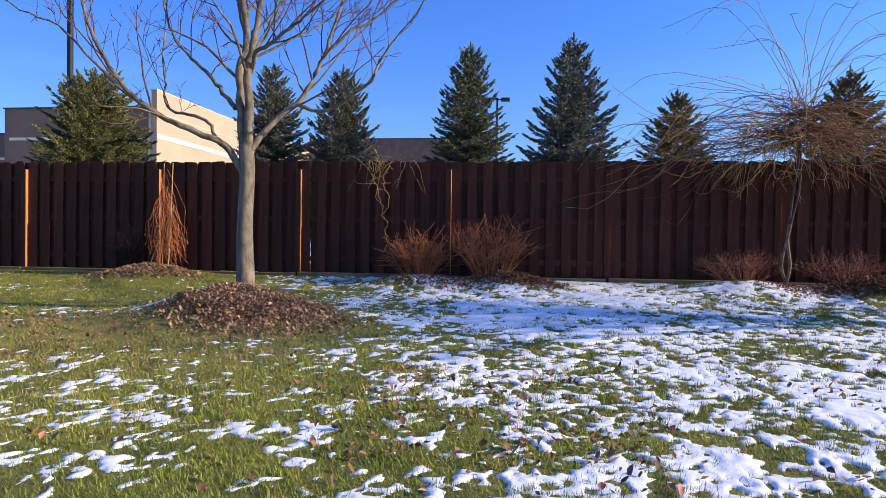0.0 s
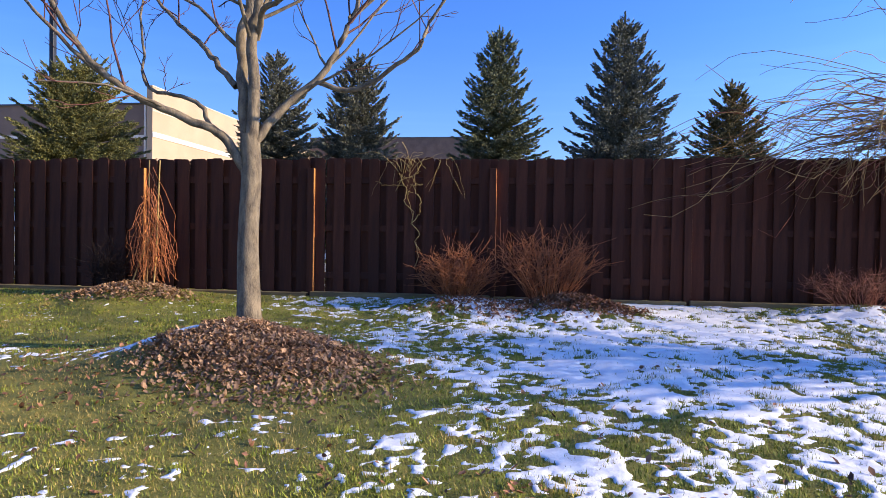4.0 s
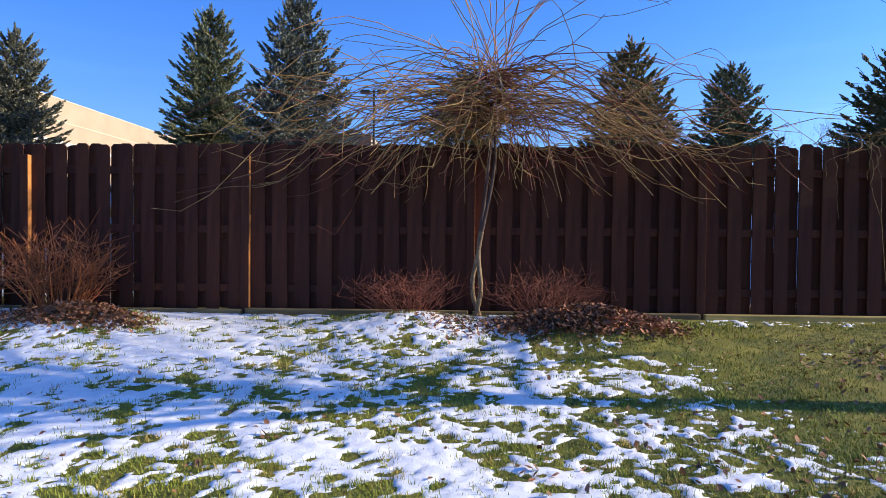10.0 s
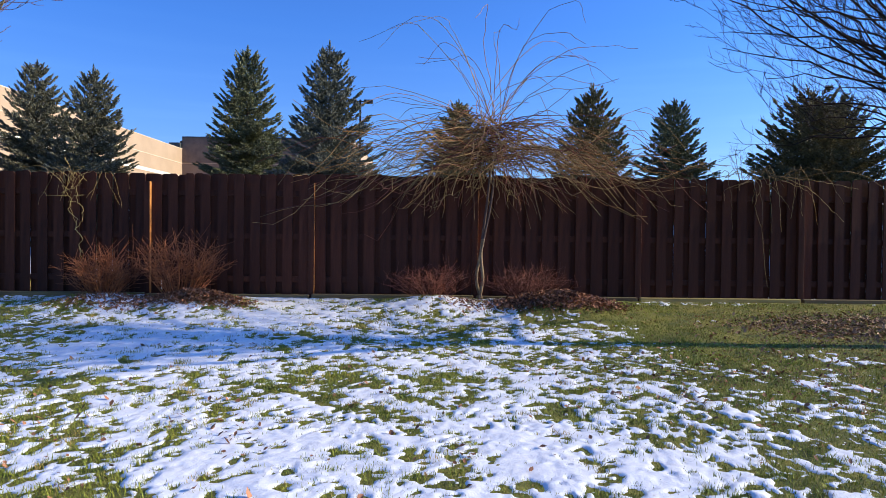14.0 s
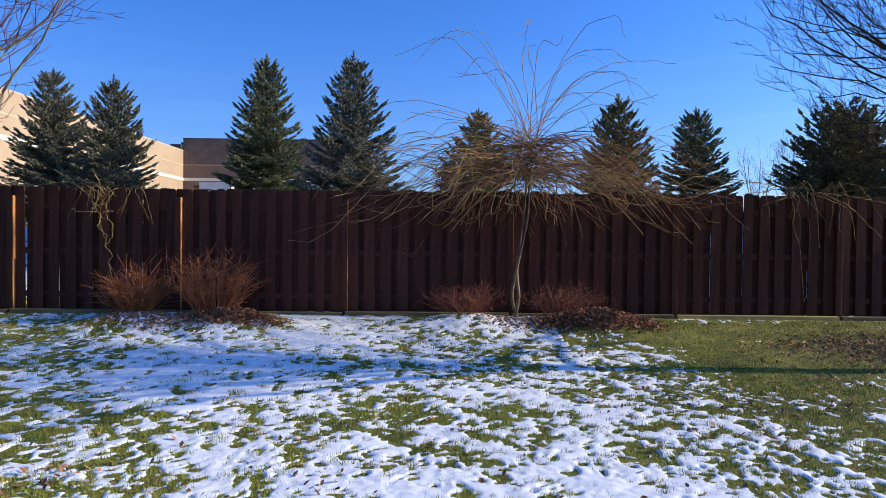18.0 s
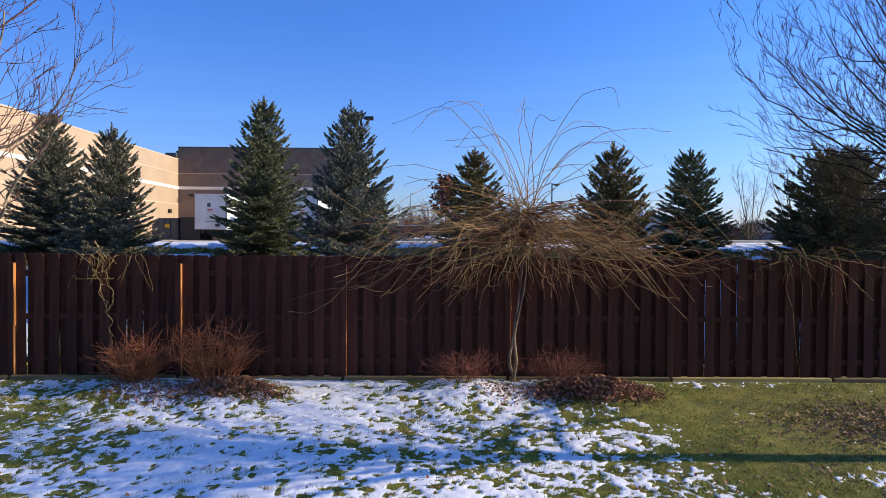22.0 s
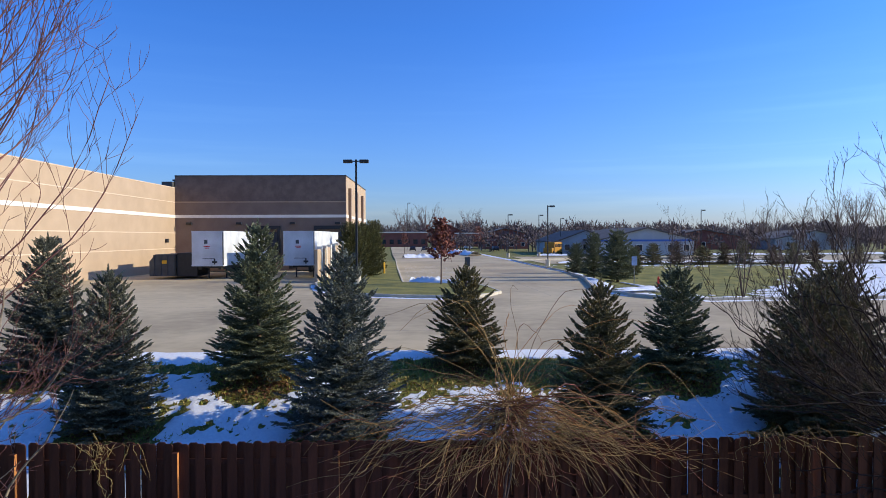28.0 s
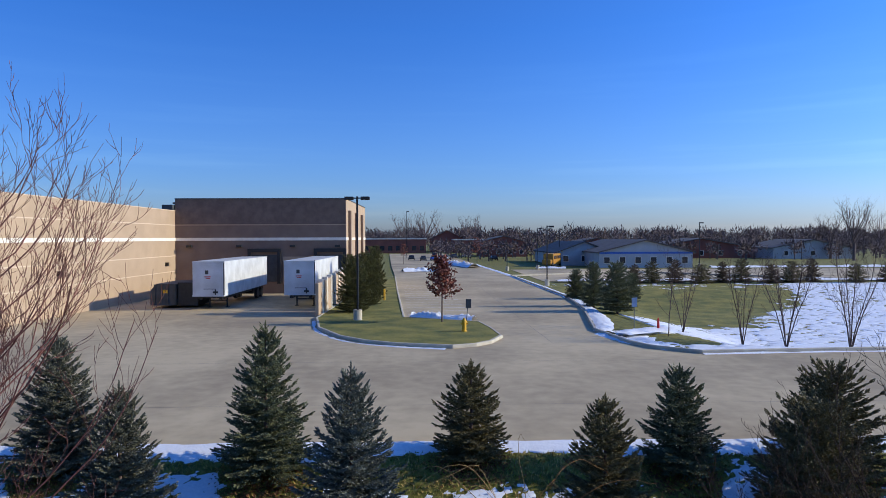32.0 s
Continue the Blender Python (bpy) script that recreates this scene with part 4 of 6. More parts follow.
part("stripe", box((X0 + 0.05, -5.35, YB - 0.05, YB, 7.2, 7.52), (-5.4, -5.35, YB, 86, 7.2, 7.52)), M["band"], store)
for z in (8.9, 5.5, 3.8):
    part("stripe", box((X0, X0 + 0.03, 32.0, YB, z, z + 0.08)), M["band_thin"], store)
    if z > 8:
        part("stripe", box((X0 + 0.05, -5.4, YB - 0.04, YB, z, z + 0.1)), M["wall_tan"], store)

part("stripe", box((-36, X0 - 0.4, 32.55, 32.598, 7.2, 7.4), (-90, -36.45, 35.95, 35.998, 6.2, 6.4)), M["band"], store)
part("coping", box((-36.45, X0 - 0.46, 32.5, 33.05, 9.45, 9.55), (-90, -36.46, 35.9, 36.45, 8.2, 8.3)), M["dark_grey"], store)

# ---- trailers ----
def trailer(x, y, lab, length=14.6):
    z0 = float(lot_z(y + 2))
    t = thing("semi_trailer", (x, y, z0), lab, "trailer", "trailers at the dock")
    part("body", box((0, 2.6, 0, length, 1.2, 4.05), bevel=0.05), M["white"], t)
    part("rail", box((-0.01, 2.61, -0.01, length, 1.15, 1.27), (-0.01, 2.61, -0.02, length, 3.97, 4.07)), M["white"], t)
    for lx in (0.5, 2.0):
        part("landing_leg", box((lx, lx + 0.12, 2.6, 2.72, 0, 1.25), (lx - 0.1, lx + 0.22, 2.5, 2.82, 0, 0.04)), M["black"], t)
    part("crossbar", box((0.5, 2.1, 2.62, 2.7, 0.55, 0.65)), M["black"], t)
    # frame and axle boxes, black to stand for the shade beneath the body
    part("undercarriage", box((0.35, 0.6, 0.6, length - 0.5, 0.85, 1.2), (2.0, 2.25, 0.6, length - 0.5, 0.85, 1.2), (0.3, 2.3, 1.0, 3.6, 0.95, 1.2), (0.3, 2.3, length - 4.6, length - 0.4, 0.55, 1.2)), M["black"], t)
    for wy in (length - 3.2, length - 1.9):
        for wx in (0.1, 2.2):
            bm = cyl(0.5, 0.5, 0, 0.3, n=20)
            bmesh.ops.rotate(bm, verts=bm.verts, matrix=Matrix.Rotation(radians(90), 3, "Y"))
            bmesh.ops.translate(bm, verts=bm.verts, vec=(wx, wy, 0.5))
            part("wheel", bm, M["black"], t)
    return t


trailer(-15.78, 44.6, "white box semi-trailer parked at the loading dock")
trailer(-8.45, 45.6, "white box semi-trailer backed against the dock door")


# ---- lamps ----
def lamp_post(x, y, top, lab, heads=2, base=True):
    z0 = float(lot_z(y))
    t = thing("street_lamp", (x, y, z0), lab, "lamp post", "parking lot lamps")
    h = top - z0
    if base:
        part("base", cyl(0.3, 0.3, 0, 0.85, n=20), M["kerb"], t, "round concrete base")
    part("pole", box((-0.065, 0.065, -0.065, 0.065, 0.1, h), bevel=0.01), M["black"], t)
    for s in ((-1, 1) if heads == 2 else (1,)):
        a0, a1 = sorted((s * 0.06, s * 0.28))
        part("arm", box((a0, a1, -0.03, 0.03, h - 0.16, h - 0.08)), M["black"], t)
        a0, a1 = sorted((s * 0.25, s * 0.86))
        part("lamp_head", box((a0, a1, -0.2, 0.2, h - 0.24, h - 0.02), bevel=0.02), M["black"], t)
    return t


lamp_post(-1.12, 35.1, 10.3, "tall black twin-headed lamp post on a concrete base")
lamp_post(18.9, 73.0, 8.95, "black lamp post beside the drive", 1)
lamp_post(60.4, 125.5, 10.5, "black lamp post beside the far lot", 1)
lamp_post(-12.6, 8.0, 10.4, "tall black lamp post behind the fence", 1)

# ---- turf, leaves and small plants of the yard ----
def blades(name, n, seed, keep, mat, label, h0=0.018, h1=0.05, w=0.0058, area=(-7.4, 12.9, -8.2, -0.2)):
    r = np.random.default_rng(seed)
    x, y = r.uniform(area[0], area[1], n), r.uniform(area[2], area[3], n)
    k = keep(x, y, r)
    x, y = x[k], y[k]
    n = len(x)
    z = ground_z(x, y) - 0.006
    az, lean = r.uniform(0, 6.283, n), r.uniform(0.25, 1.25, n)
    hh = r.uniform(h0, h1, n)
    dx, dy = np.cos(az), np.sin(az)
    ww = w * r.uniform(0.7, 1.4, n) * np.interp(y - 2.0 * sstep(1.5, 3.0, x), [-8, -4, 0], [1.0, 1.4, 2.4])
    hh = hh * (0.75 + 0.5 * fbm(x * 5, y * 5, seed + 40, 2))
    A = np.stack([x - dy * ww, y + dx * ww, z], -1)
    B = np.stack([x + dy * ww, y - dx * ww, z], -1)
    C = np.stack([x + dx * hh * lean, y + dy * hh * lean, z + hh * (1.1 - 0.6 * lean)], -1)
    i = np.arange(n)
    ob = new(name, fast_mesh(name, np.concatenate([A, B, C]), np.stack([i, i + n, i + 2 * n], -1), mat))
    return tagged(ob, label, "grass", kind="stuff")


def dryness(x, y):
    """1 where the turf is dormant and straw-coloured."""
    d = 0.95 * np.exp(-(((x + 3.4) / 2.7) ** 2 + ((y + 4.9) / 1.4) ** 2)) + 0.95 * np.exp(-(((x - 9.5) / 2.3) ** 2 + ((y + 2.0) / 1.1) ** 2))
    d = d + 0.30 * sstep(1.5, -3.0, x) * sstep(-7.5, -5.5, y) + 0.30 * sstep(6.5, 9.0, x)
    return np.clip(d + 0.9 * (fbm(x * 0.9, y * 0.9, 61, 3) - 0.42), 0, 1)


def near(x, y):
    """Turf is worked finer where the walk passes close."""
    y = y - 2.4 * sstep(1.5, 3.0, x)
    return np.interp(y, [-8, -6, -4, -2, 0], [1.0, 0.9, 0.45, 0.28, 0.2])


blades("grass", 1550000, 1, lambda x, y, r: (r.random(len(x)) < near(x, y)) & (melt(x, y) < 0.012 + 0.09 * r.random(len(x)) ** 2.6) & (r.random(len(x)) > dryness(x, y)), M["grass"], "short green grass showing through the snow", 0.014, 0.042, 0.0027)
blades("dry_grass", 800000, 2, lambda x, y, r: (r.random(len(x)) < near(x, y)) & (melt(x, y) < 0.006 + 0.09 * r.random(len(x)) ** 2.6) & (r.random(len(x)) < dryness(x, y) + 0.10), M["straw"], "dormant straw-coloured grass", 0.012, 0.036, 0.0026)
blades("grass_tufts", 160000, 3, lambda x, y, r: (melt(x, y) < 0.03) & (fbm(x * 2.4, y * 2.4, 71, 2) > 0.54), M["grass"], "longer grass tufts poking out of the snow", 0.03, 0.058, 0.0026)
blades("grass", 40000, 6, lambda x, y, r: melt(x, y) < 0.0, M["grass"], "short green grass showing through the snow", 0.03, 0.06, 0.010, (-13, 16, -16, -8.2))


def tufts(name, n, seed, keep, mat, label):
    """Small clumps of blades standing out of the snow."""
    r = np.random.default_rng(seed)
    cx, cy = r.uniform(-7, 12, n), r.uniform(-8, -0.3, n)
    k = keep(cx, cy)
    cx, cy = cx[k], cy[k]
    m = 44
    x = (cx[:, None] + r.normal(0, 1, (len(cx), m)) * r.uniform(0.02, 0.065, len(cx))[:, None]).ravel()
    y = (cy[:, None] + r.normal(0, 1, (len(cx), m)) * r.uniform(0.02, 0.065, len(cx))[:, None]).ravel()
    q = len(x)
    z = ground_z(x, y) - 0.004
    az, hh, ww = r.uniform(0, 6.283, q), r.uniform(0.015, 0.045, q), r.uniform(0.0016, 0.0034, q) * np.interp(y, [-8, -4, 0], [1.0, 1.3, 2.0])
    dx, dy, lean = np.cos(az), np.sin(az), r.uniform(0.1, 0.9, q)
    A = np.stack([x - dy * ww, y + dx * ww, z], -1)
    B = np.stack([x + dy * ww, y - dx * ww, z], -1)
    C = np.stack([x + dx * hh * lean, y + dy * hh * lean, z + hh], -1)
    i = np.arange(q)
    return tagged(new(name, fast_mesh(name, np.concatenate([A, B, C]), np.stack([i, i + q, i + 2 * q], -1), mat)), label, "grass", kind="stuff")


tufts("grass_tuft", 5600, 11, lambda x, y: (melt(x, y) > -0.03) & (melt(x, y) < 0.07), M["grass"], "green grass tufts standing out of the snow")
tufts("dry_tuft", 1500, 12, lambda x, y: (melt(x, y) > -0.05) & (melt(x, y) < 0.07), M["straw"], "dry grass tufts standing out of the snow")


blades("grass_sprigs", 120000, 13, lambda x, y, r: (melt(x, y) > 0.0) & (melt(x, y) < 0.10) & (fbm(x * 6, y * 9, 83, 2) > 0.5), M["grass"], "single grass blades standing out of the snow", 0.02, 0.05, 0.0018)


def litter(name, spots, seed, label, size=(0.022, 0.046), limit=-0.18, mat="leaf", tilt=0.42, bare=None):
    """Curled dead leaves; each spot: x, y, rx, ry, count, heap."""
    r = np.random.default_rng(seed)
    X, Y, Zl = [], [], []
    for x, y, rx, ry, n, heap in spots:
        q, t = np.sqrt(r.random(n)) * (1 + 0.25 * r.normal(size=n)), r.uniform(0, 6.283, n)
        X.append(x + rx * q * np.cos(t)); Y.append(np.minimum(y + ry * q * np.sin(t), limit)); Zl.append(heap * r.random(n))
    x, y, Zl = np.concatenate(X), np.concatenate(Y), np.concatenate(Zl)
    if bare:
        k = ~bare(x, y)
        x, y, Zl = x[k], y[k], Zl[k]
    z = ground_z(x, y) + np.where(y < 0, np.maximum(snow_h(x, y), 0), 0) + 0.004 + Zl
    n = len(x)
    s = r.uniform(size[0], size[1], n)
    az = r.uniform(0, 6.283, n)
    u = np.stack([np.cos(az), np.sin(az), r.normal(0, tilt, n)], -1)
    v = np.stack([-np.sin(az), np.cos(az), r.normal(0, 0.65 * tilt, n)], -1) * r.uniform(0.45, 0.8, n)[:, None]
    c = np.stack([x, y, z], -1)
    curl = np.zeros((n, 3)); curl[:, 2] = s * r.uniform(0.15, 0.6, n)
    P = [c - u * s[:, None] + curl * 0.6, c - u * (0.2 * s)[:, None] - v * s[:, None] + curl, c, c - u * (0.2 * s)[:, None] + v * s[:, None] + curl, c + u * s[:, None] + curl * 0.4, c + u * (0.45 * s)[:, None] - v * (0.7 * s)[:, None] + curl * 0.8, c + u * (0.45 * s)[:, None] + v * (0.7 * s)[:, None] + curl * 0.8]
    i = np.arange(n)
    T = [(0, 1, 2), (0, 2, 3), (1, 5, 2), (2, 6, 3), (5, 4, 2), (2, 4, 6)]
    tris = np.concatenate([np.stack([i + a_ * n, i + b_ * n, i + c_ * n], -1) for a_, b_, c_ in T])
    ob = new(name, fast_mesh(name, np.concatenate(P), tris, M[mat]))
    return tagged(ob, label, "leaf litter", kind="stuff")


litter("leaf_heap", [(-1.62, -3.74, 0.66, 0.55, 14500, 0.035), (-1.4, -3.98, 0.9, 0.75, 4500, 0.01)], 5, "brown fallen leaves heaped round the shade tree", (0.009, 0.022), -0.18, "leaf", 0.7, lambda x, y: (x < -1.95) & (y > -3.40 + 0.535 * (x + 1.98) - 0.24 + 0.4 * (fbm(x * 6, y * 6, 55, 2) - 0.5)))
litter("leaf_heap", [(-4.6, -0.85, 0.8, 0.38, 2600, 0.04)], 6, "brown fallen leaves under the dried vine", (0.011, 0.026), -0.18, "leaf", 0.55)
litter("leaf_heap", [(1.1, -0.9, 0.62, 0.34, 2600, 0.03), (0.1, -1.0, 0.9, 0.35, 1100, 0.01)], 7, "brown fallen leaves under the red-twigged shrubs", (0.011, 0.026), -0.18, "leaf_dark", 0.55)
litter("leaf_heap", [(6.0, -0.95, 0.80, 0.42, 6500, 0.05), (4.9, -0.9, 0.6, 0.35, 500, 0.01)], 8, "brown fallen leaves under the weeping tree", (0.010, 0.025), -0.18, "leaf_dark", 0.55)
rl = np.random.default_rng(90)
clusters = [(rl.normal(1.0, 1.2), rl.uniform(-7.6, -5.6), 0.16, 0.16, 9, 0.015) for _ in range(40)] + [(rl.uniform(3.5, 9.5), rl.uniform(-5.5, -3.5), 0.12, 0.12, 7, 0.01) for _ in range(22)]
litter("fallen_leaves", clusters + [(0.9, -6.7, 1.3, 1.1, 380, 0.015), (3.5, -5.2, 5.0, 2.8, 140, 0.01), (8.3, -4.2, 2.5, 2.0, 1300, 0.01), (-3.6, -4.8, 2.6, 1.5, 900, 0.01), (2.0, -5.0, 6.0, 3.0, 300, 0.0)], 9, "scattered brown leaves on grass and snow", (0.009, 0.024), -0.18, "leaf_dark", 0.6)


litter("fallen_leaves", [(9.9, -1.9, 1.9, 0.9, 5200, 0.02)], 19, "pale brown leaves strewn over the dry turf", (0.010, 0.026), -0.18, "leaf", 0.5)
litter("needle_mulch", [(sx, sy - 0.25, 0.95, 0.85, 1500, 0.02) for sx, sy in SPRUCES_XY if sx < 14.5], 10, "rusty needle mulch under the spruces", (0.02, 0.045), 7.0, "mulch")
blades("bank_grass", 46000, 4, lambda x, y, r: (bank_h(x, y) < 0.0) & (r.random(len(x)) < 0.9), M["straw"], "yellowed grass on the bank", 0.05, 0.12, 0.008, (-12, 16, 0.3, 7.0))
blades("bank_grass", 26000, 5, lambda x, y, r: (bank_h(x, y) < 0.01), M["grass"], "green grass on the bank", 0.05, 0.1, 0.008, (-12, 16, 0.3, 7.0))


def shrub(x, y, rx, h, n, seed, mat, label, stout=1.0):
    r = np.random.default_rng(seed)
    t, t2 = Tubes(), Tubes()
    for i in range(n):
        az = r.uniform(0, 6.283)
        q = math.sqrt(r.random())
        b = np.array([0.35 * rx * q * math.cos(az), 0.25 * rx * q * math.sin(az), -0.03])
        e = np.array([rx * q * math.cos(az) + r.normal(0, .05), 0.6 * rx * q * math.sin(az) + r.normal(0, .04), h * (1 - 0.45 * q * q) * r.uniform(0.6, 1.05)])
        m = (b + e) / 2 + r.normal(0, 0.04, 3) + np.array([0, 0, 0.06 * h])
        p = smooth_line([b, m, e], 4, 0.006, r)
        t.add(p, 0.0056 * stout, 0.0026 * stout, 3)
        for k in range(5):
            j = r.integers(2, len(p) - 1)
            o = p[j] + np.array([r.normal(0, .11), r.normal(0, .08), abs(r.normal(0.05, .10))]) * (0.6 + h)
            t2.add([p[j], (p[j] + o) / 2 + r.normal(0, .012, 3), o], 0.0040 * stout, 0.0022 * stout, 3)
    ob = thing("shrub", (x, y, float(ground_z(x, y))), label, "shrub", "bare shrubs along the fence")
    part("branchwork", t.mesh("branchwork", M[mat]), None, ob)
    part("brushwood", t2.mesh("brushwood", M[mat]), None, ob, "fine side growth")
    return ob


shrub(-0.38, -0.60, 0.62, 0.66, 120, 21, "twig_orange", "dense bare red-twigged shrub against the fence")
shrub(0.72, -0.60, 0.74, 0.9, 100, 22, "twig_orange", "taller bare red-twigged shrub against the fence")
shrub(4.25, -0.5, 0.7, 0.46, 75, 23, "twig_red", "low sparse bare shrub beside the weeping tree", 0.55)
shrub(5.65, -0.5, 0.75, 0.44, 85, 24, "twig_red", "low bare reddish shrub beside the weeping tree", 0.55)
shrub(-5.15, -0.4, 0.35, 0.7, 70, 25, "twig", "sparse dark bare shrub beside the dried vine")
shrub(-8.3, -0.6, 0.4, 1.5, 60, 26, "twig", "tall sparse bare shrub at the fence")

# dried vine on stakes
r4 = np.random.default_rng(77)
t = Tubes()
for i in range(120):
    az, q = r4.uniform(0, 6.283), math.sqrt(r4.random())
    top = np.array([r4.normal(0, .04), r4.normal(0, .03), 0.35 + 1.25 * r4.random() ** 1.3])
    end = np.array([0.36 * q * math.cos(az) + 0.06, 0.22 * q * math.sin(az), r4.uniform(0.0, 0.5)])
    m = (top + end) / 2 + r4.normal(0, .07, 3) + np.array([0.02 * math.cos(az), 0.02 * math.sin(az), 0.02])
    t.add(smooth_line([top, m, end], 4, 0.012, r4), 0.0045, 0.003, 3)
dv = thing("dried_vine", (-4.55, -0.42, float(ground_z(-4.55, -0.42))), "dried orange-brown climbing vine on thin stakes", "vine")
part("growth", t.mesh("growth", M["twig_orange"]), None, dv)
for dx, lean in ((-0.03, 0.0), (0.06, 0.06), (-0.3, 0.45)):
    t = Tubes(); t.add([(dx, 0, -0.1), (dx + lean * 0.5, 0.02, 0.5), (dx + lean, 0.04, 1.68 if lean < 0.3 else 1.0)], 0.012, 0.009, 5)
    part("stake", t.mesh("stake", M["vine"]), None, dv)

# pale climbing vine
r5 = np.random.default_rng(5)
t = Tubes()
t.add(smooth_line([(0.24, -0.08, 0.62), (0.17, -0.08, 0.72), (0.22, -0.08, 0.86), (0.12, -0.07, 0.98), (0.14, -0.08, 1.12), (0.02, -0.08, 1.25), (0.05, -0.07, 1.42), (-0.03, -0.08, 1.58), (0.04, -0.07, 1.85)], 5, 0.008, r5), 0.0055, 0.004, 6)
t.add(smooth_line([(0.16, -0.08, 0.40), (0.20, -0.08, 0.52), (0.17, -0.08, 0.72)], 5, 0.008, r5), 0.005, 0.005, 5)
t.add(smooth_line([(0.12, -0.08, 0.98), (0.22, -0.09, 1.1), (0.24, -0.1, 1.25), (0.15, -0.12, 1.45), (0.2, -0.1, 1.7), (0.28, -0.05, 1.86)], 5, 0.01, r5), 0.006, 0.004, 6)
for i in range(20):
    c = np.array([r5.normal(0.04, .08), -0.1, 1.6 + r5.normal(0, .1)])
    e = c + np.array([r5.normal(0, .22), -0.05 * r5.random(), r5.normal(0.06, .16)])
    e[2] = min(e[2], 1.9)
    t.add(smooth_line([c, (c + e) / 2 + np.array([r5.normal(0, .07), -.03, r5.normal(0.05, .08)]), e], 4, 0.008, r5), 0.0045, 0.002, 4)
for i in range(9):
    x0 = r5.uniform(-0.4, 0.6)
    p = [(x0, -0.05, 1.84), (x0 + r5.normal(0, .1), -0.1, 1.75), (x0 + r5.normal(0, .2), -0.12, 1.55 - 0.25 * r5.random())]
    t.add(smooth_line(p, 5, 0.008, r5), 0.003, 0.0018, 3)
pv = thing("climbing_vine", (-1.18, 0, 0), "bare pale twisted vine climbing over the fence", "vine")
part("stem", t.mesh("stem", M["vine"]), None, pv)
t = Tubes()
for sx, ex, ez in ((9.05, 9.25, 0.21), (9.1, 9.15, 1.1), (9.3, 9.95, 1.5), (9.4, 10.38, 1.2), (9.0, 8.6, 1.5), (9.2, 9.6, 1.35), (9.05, 8.75, 1.7), (9.4, 10.6, 1.7)):
    m1 = ((2 * sx + ex) / 3 + r5.normal(0, .06), -0.12, 1.84 - (1.84 - ez) * 0.15)
    m2 = ((sx + 2 * ex) / 3 + r5.normal(0, .06), -0.13, 1.84 - (1.84 - ez) * 0.55)
    t.add(smooth_line([(sx, -0.02, 1.88), m1, m2, (ex, -0.1, ez)], 5, 0.008, r5), 0.006, 0.003, 4)
for i in range(14):
    sx = r5.uniform(8.5, 9.8)
    ex = sx + r5.normal(0.25, 0.45)
    ez = r5.uniform(1.0, 1.75)
    mid = (sx * 0.6 + ex * 0.4, -0.10 - 0.08 * r5.random(), 1.92 + 0.10 * r5.random())
    t.add(smooth_line([(sx, 0.05, 1.86), mid, ((sx + 3 * ex) / 4, -0.16, (1.9 + ez) / 2 + 0.1), (ex, -0.12, ez)], 5, 0.008, r5), 0.005, 0.0028, 4)
pv = thing("hanging_vine", (0, 0, 0), "bare thin vine shoots hanging over the fence", "vine")
part("stem", t.mesh("stem", M["twig_tan"]), None, pv)

# ---- loading yard ----
def compactor():
    x, y = -20.0, 46.4
    t = thing("trash_compactor", (x, y, float(lot_z(y))), "dark grey steel trash compactor by the dock", "dumpster")
    bm = bmesh.new()
    o = [(0, 0.25), (2.2, 0.25), (2.2, 2.1), (0.5, 2.1), (0, 1.5)]
    prof = [bm.verts.new((px, 0, pz)) for px, pz in o]
    f = bm.faces.new(prof)
    r_ = bmesh.ops.extrude_face_region(bm, geom=[f])
    bmesh.ops.translate(bm, verts=[v for v in r_["geom"] if isinstance(v, bmesh.types.BMVert)], vec=(0, 5.2, 0))
    bmesh.ops.recalc_face_normals(bm, faces=bm.faces)
    part("body", bm, M["dark_grey"], t)
    for rx_ in (0.35, 0.9, 1.45, 2.0):
        part("rib", box((rx_, rx_ + 0.1, -0.07, 0, 0.25, 2.05)), M["dark_grey"], t)
    part("hopper", box((2.25, 4.0, 0.2, 3.4, 0.2, 2.2), bevel=0.03), M["black"], t)
    part("chute", prism([(2.4, 3.4), (4.2, 3.4), (4.2, 6.5), (2.4, 6.5)], 2.2, 3.7), M["orange"], t, "rusty orange chute")
    part("warning_plate", box((1.1, 1.5, -0.09, -0.075, 1.3, 1.6)), M["yellow"], t)
    return t


compactor()
for i in range(9):
    y = 38.6 + i * 2.3
    z = float(lot_z(y))
    if i == 0:
        scr = thing("screen_wall", (0, 0, 0), "tan slatted concrete screen wall beside the dock", "wall", kind="structure")
    part("panel", box((-4.62, -4.38, y, y + 1.5, z - 0.1, z + 2.5 + 0.08 * i), bevel=0.02), M["wall_tan"], scr)
    part("pier", box((-4.7, -4.3, y + 1.5, y + 1.85, z - 0.1, z + 2.7 + 0.08 * i), bevel=0.02), M["band"], scr)
for x in (-15.9, -8.6):
    d = part("dock_door", box((x + 0.0, x + 2.9, YB - 0.09, YB - 0.055, 2.6, 5.6)), M["dark_grey"], store)
    part("dock_seal", box((x - 0.35, x, YB - 0.35, YB - 0.06, 2.4, 5.9), (x + 2.9, x + 3.25, YB - 0.35, YB - 0.06, 2.4, 5.9), (x - 0.35, x + 3.25, YB - 0.35, YB - 0.06, 5.9, 6.3)), M["black"], store)
part("dock_door", box((-12.4, -9.9, YB - 0.09, YB - 0.055, 2.4, 5.4)), M["wall_tan"], store, "tan roll-up dock door")
for x in (-23.0, -17.5, -11.6, -6.6):
    part("wall_lamp", box((x, x + 0.6, YB - 0.4, YB - 0.055, 6.45, 6.7), bevel=0.03), M["black"], store)
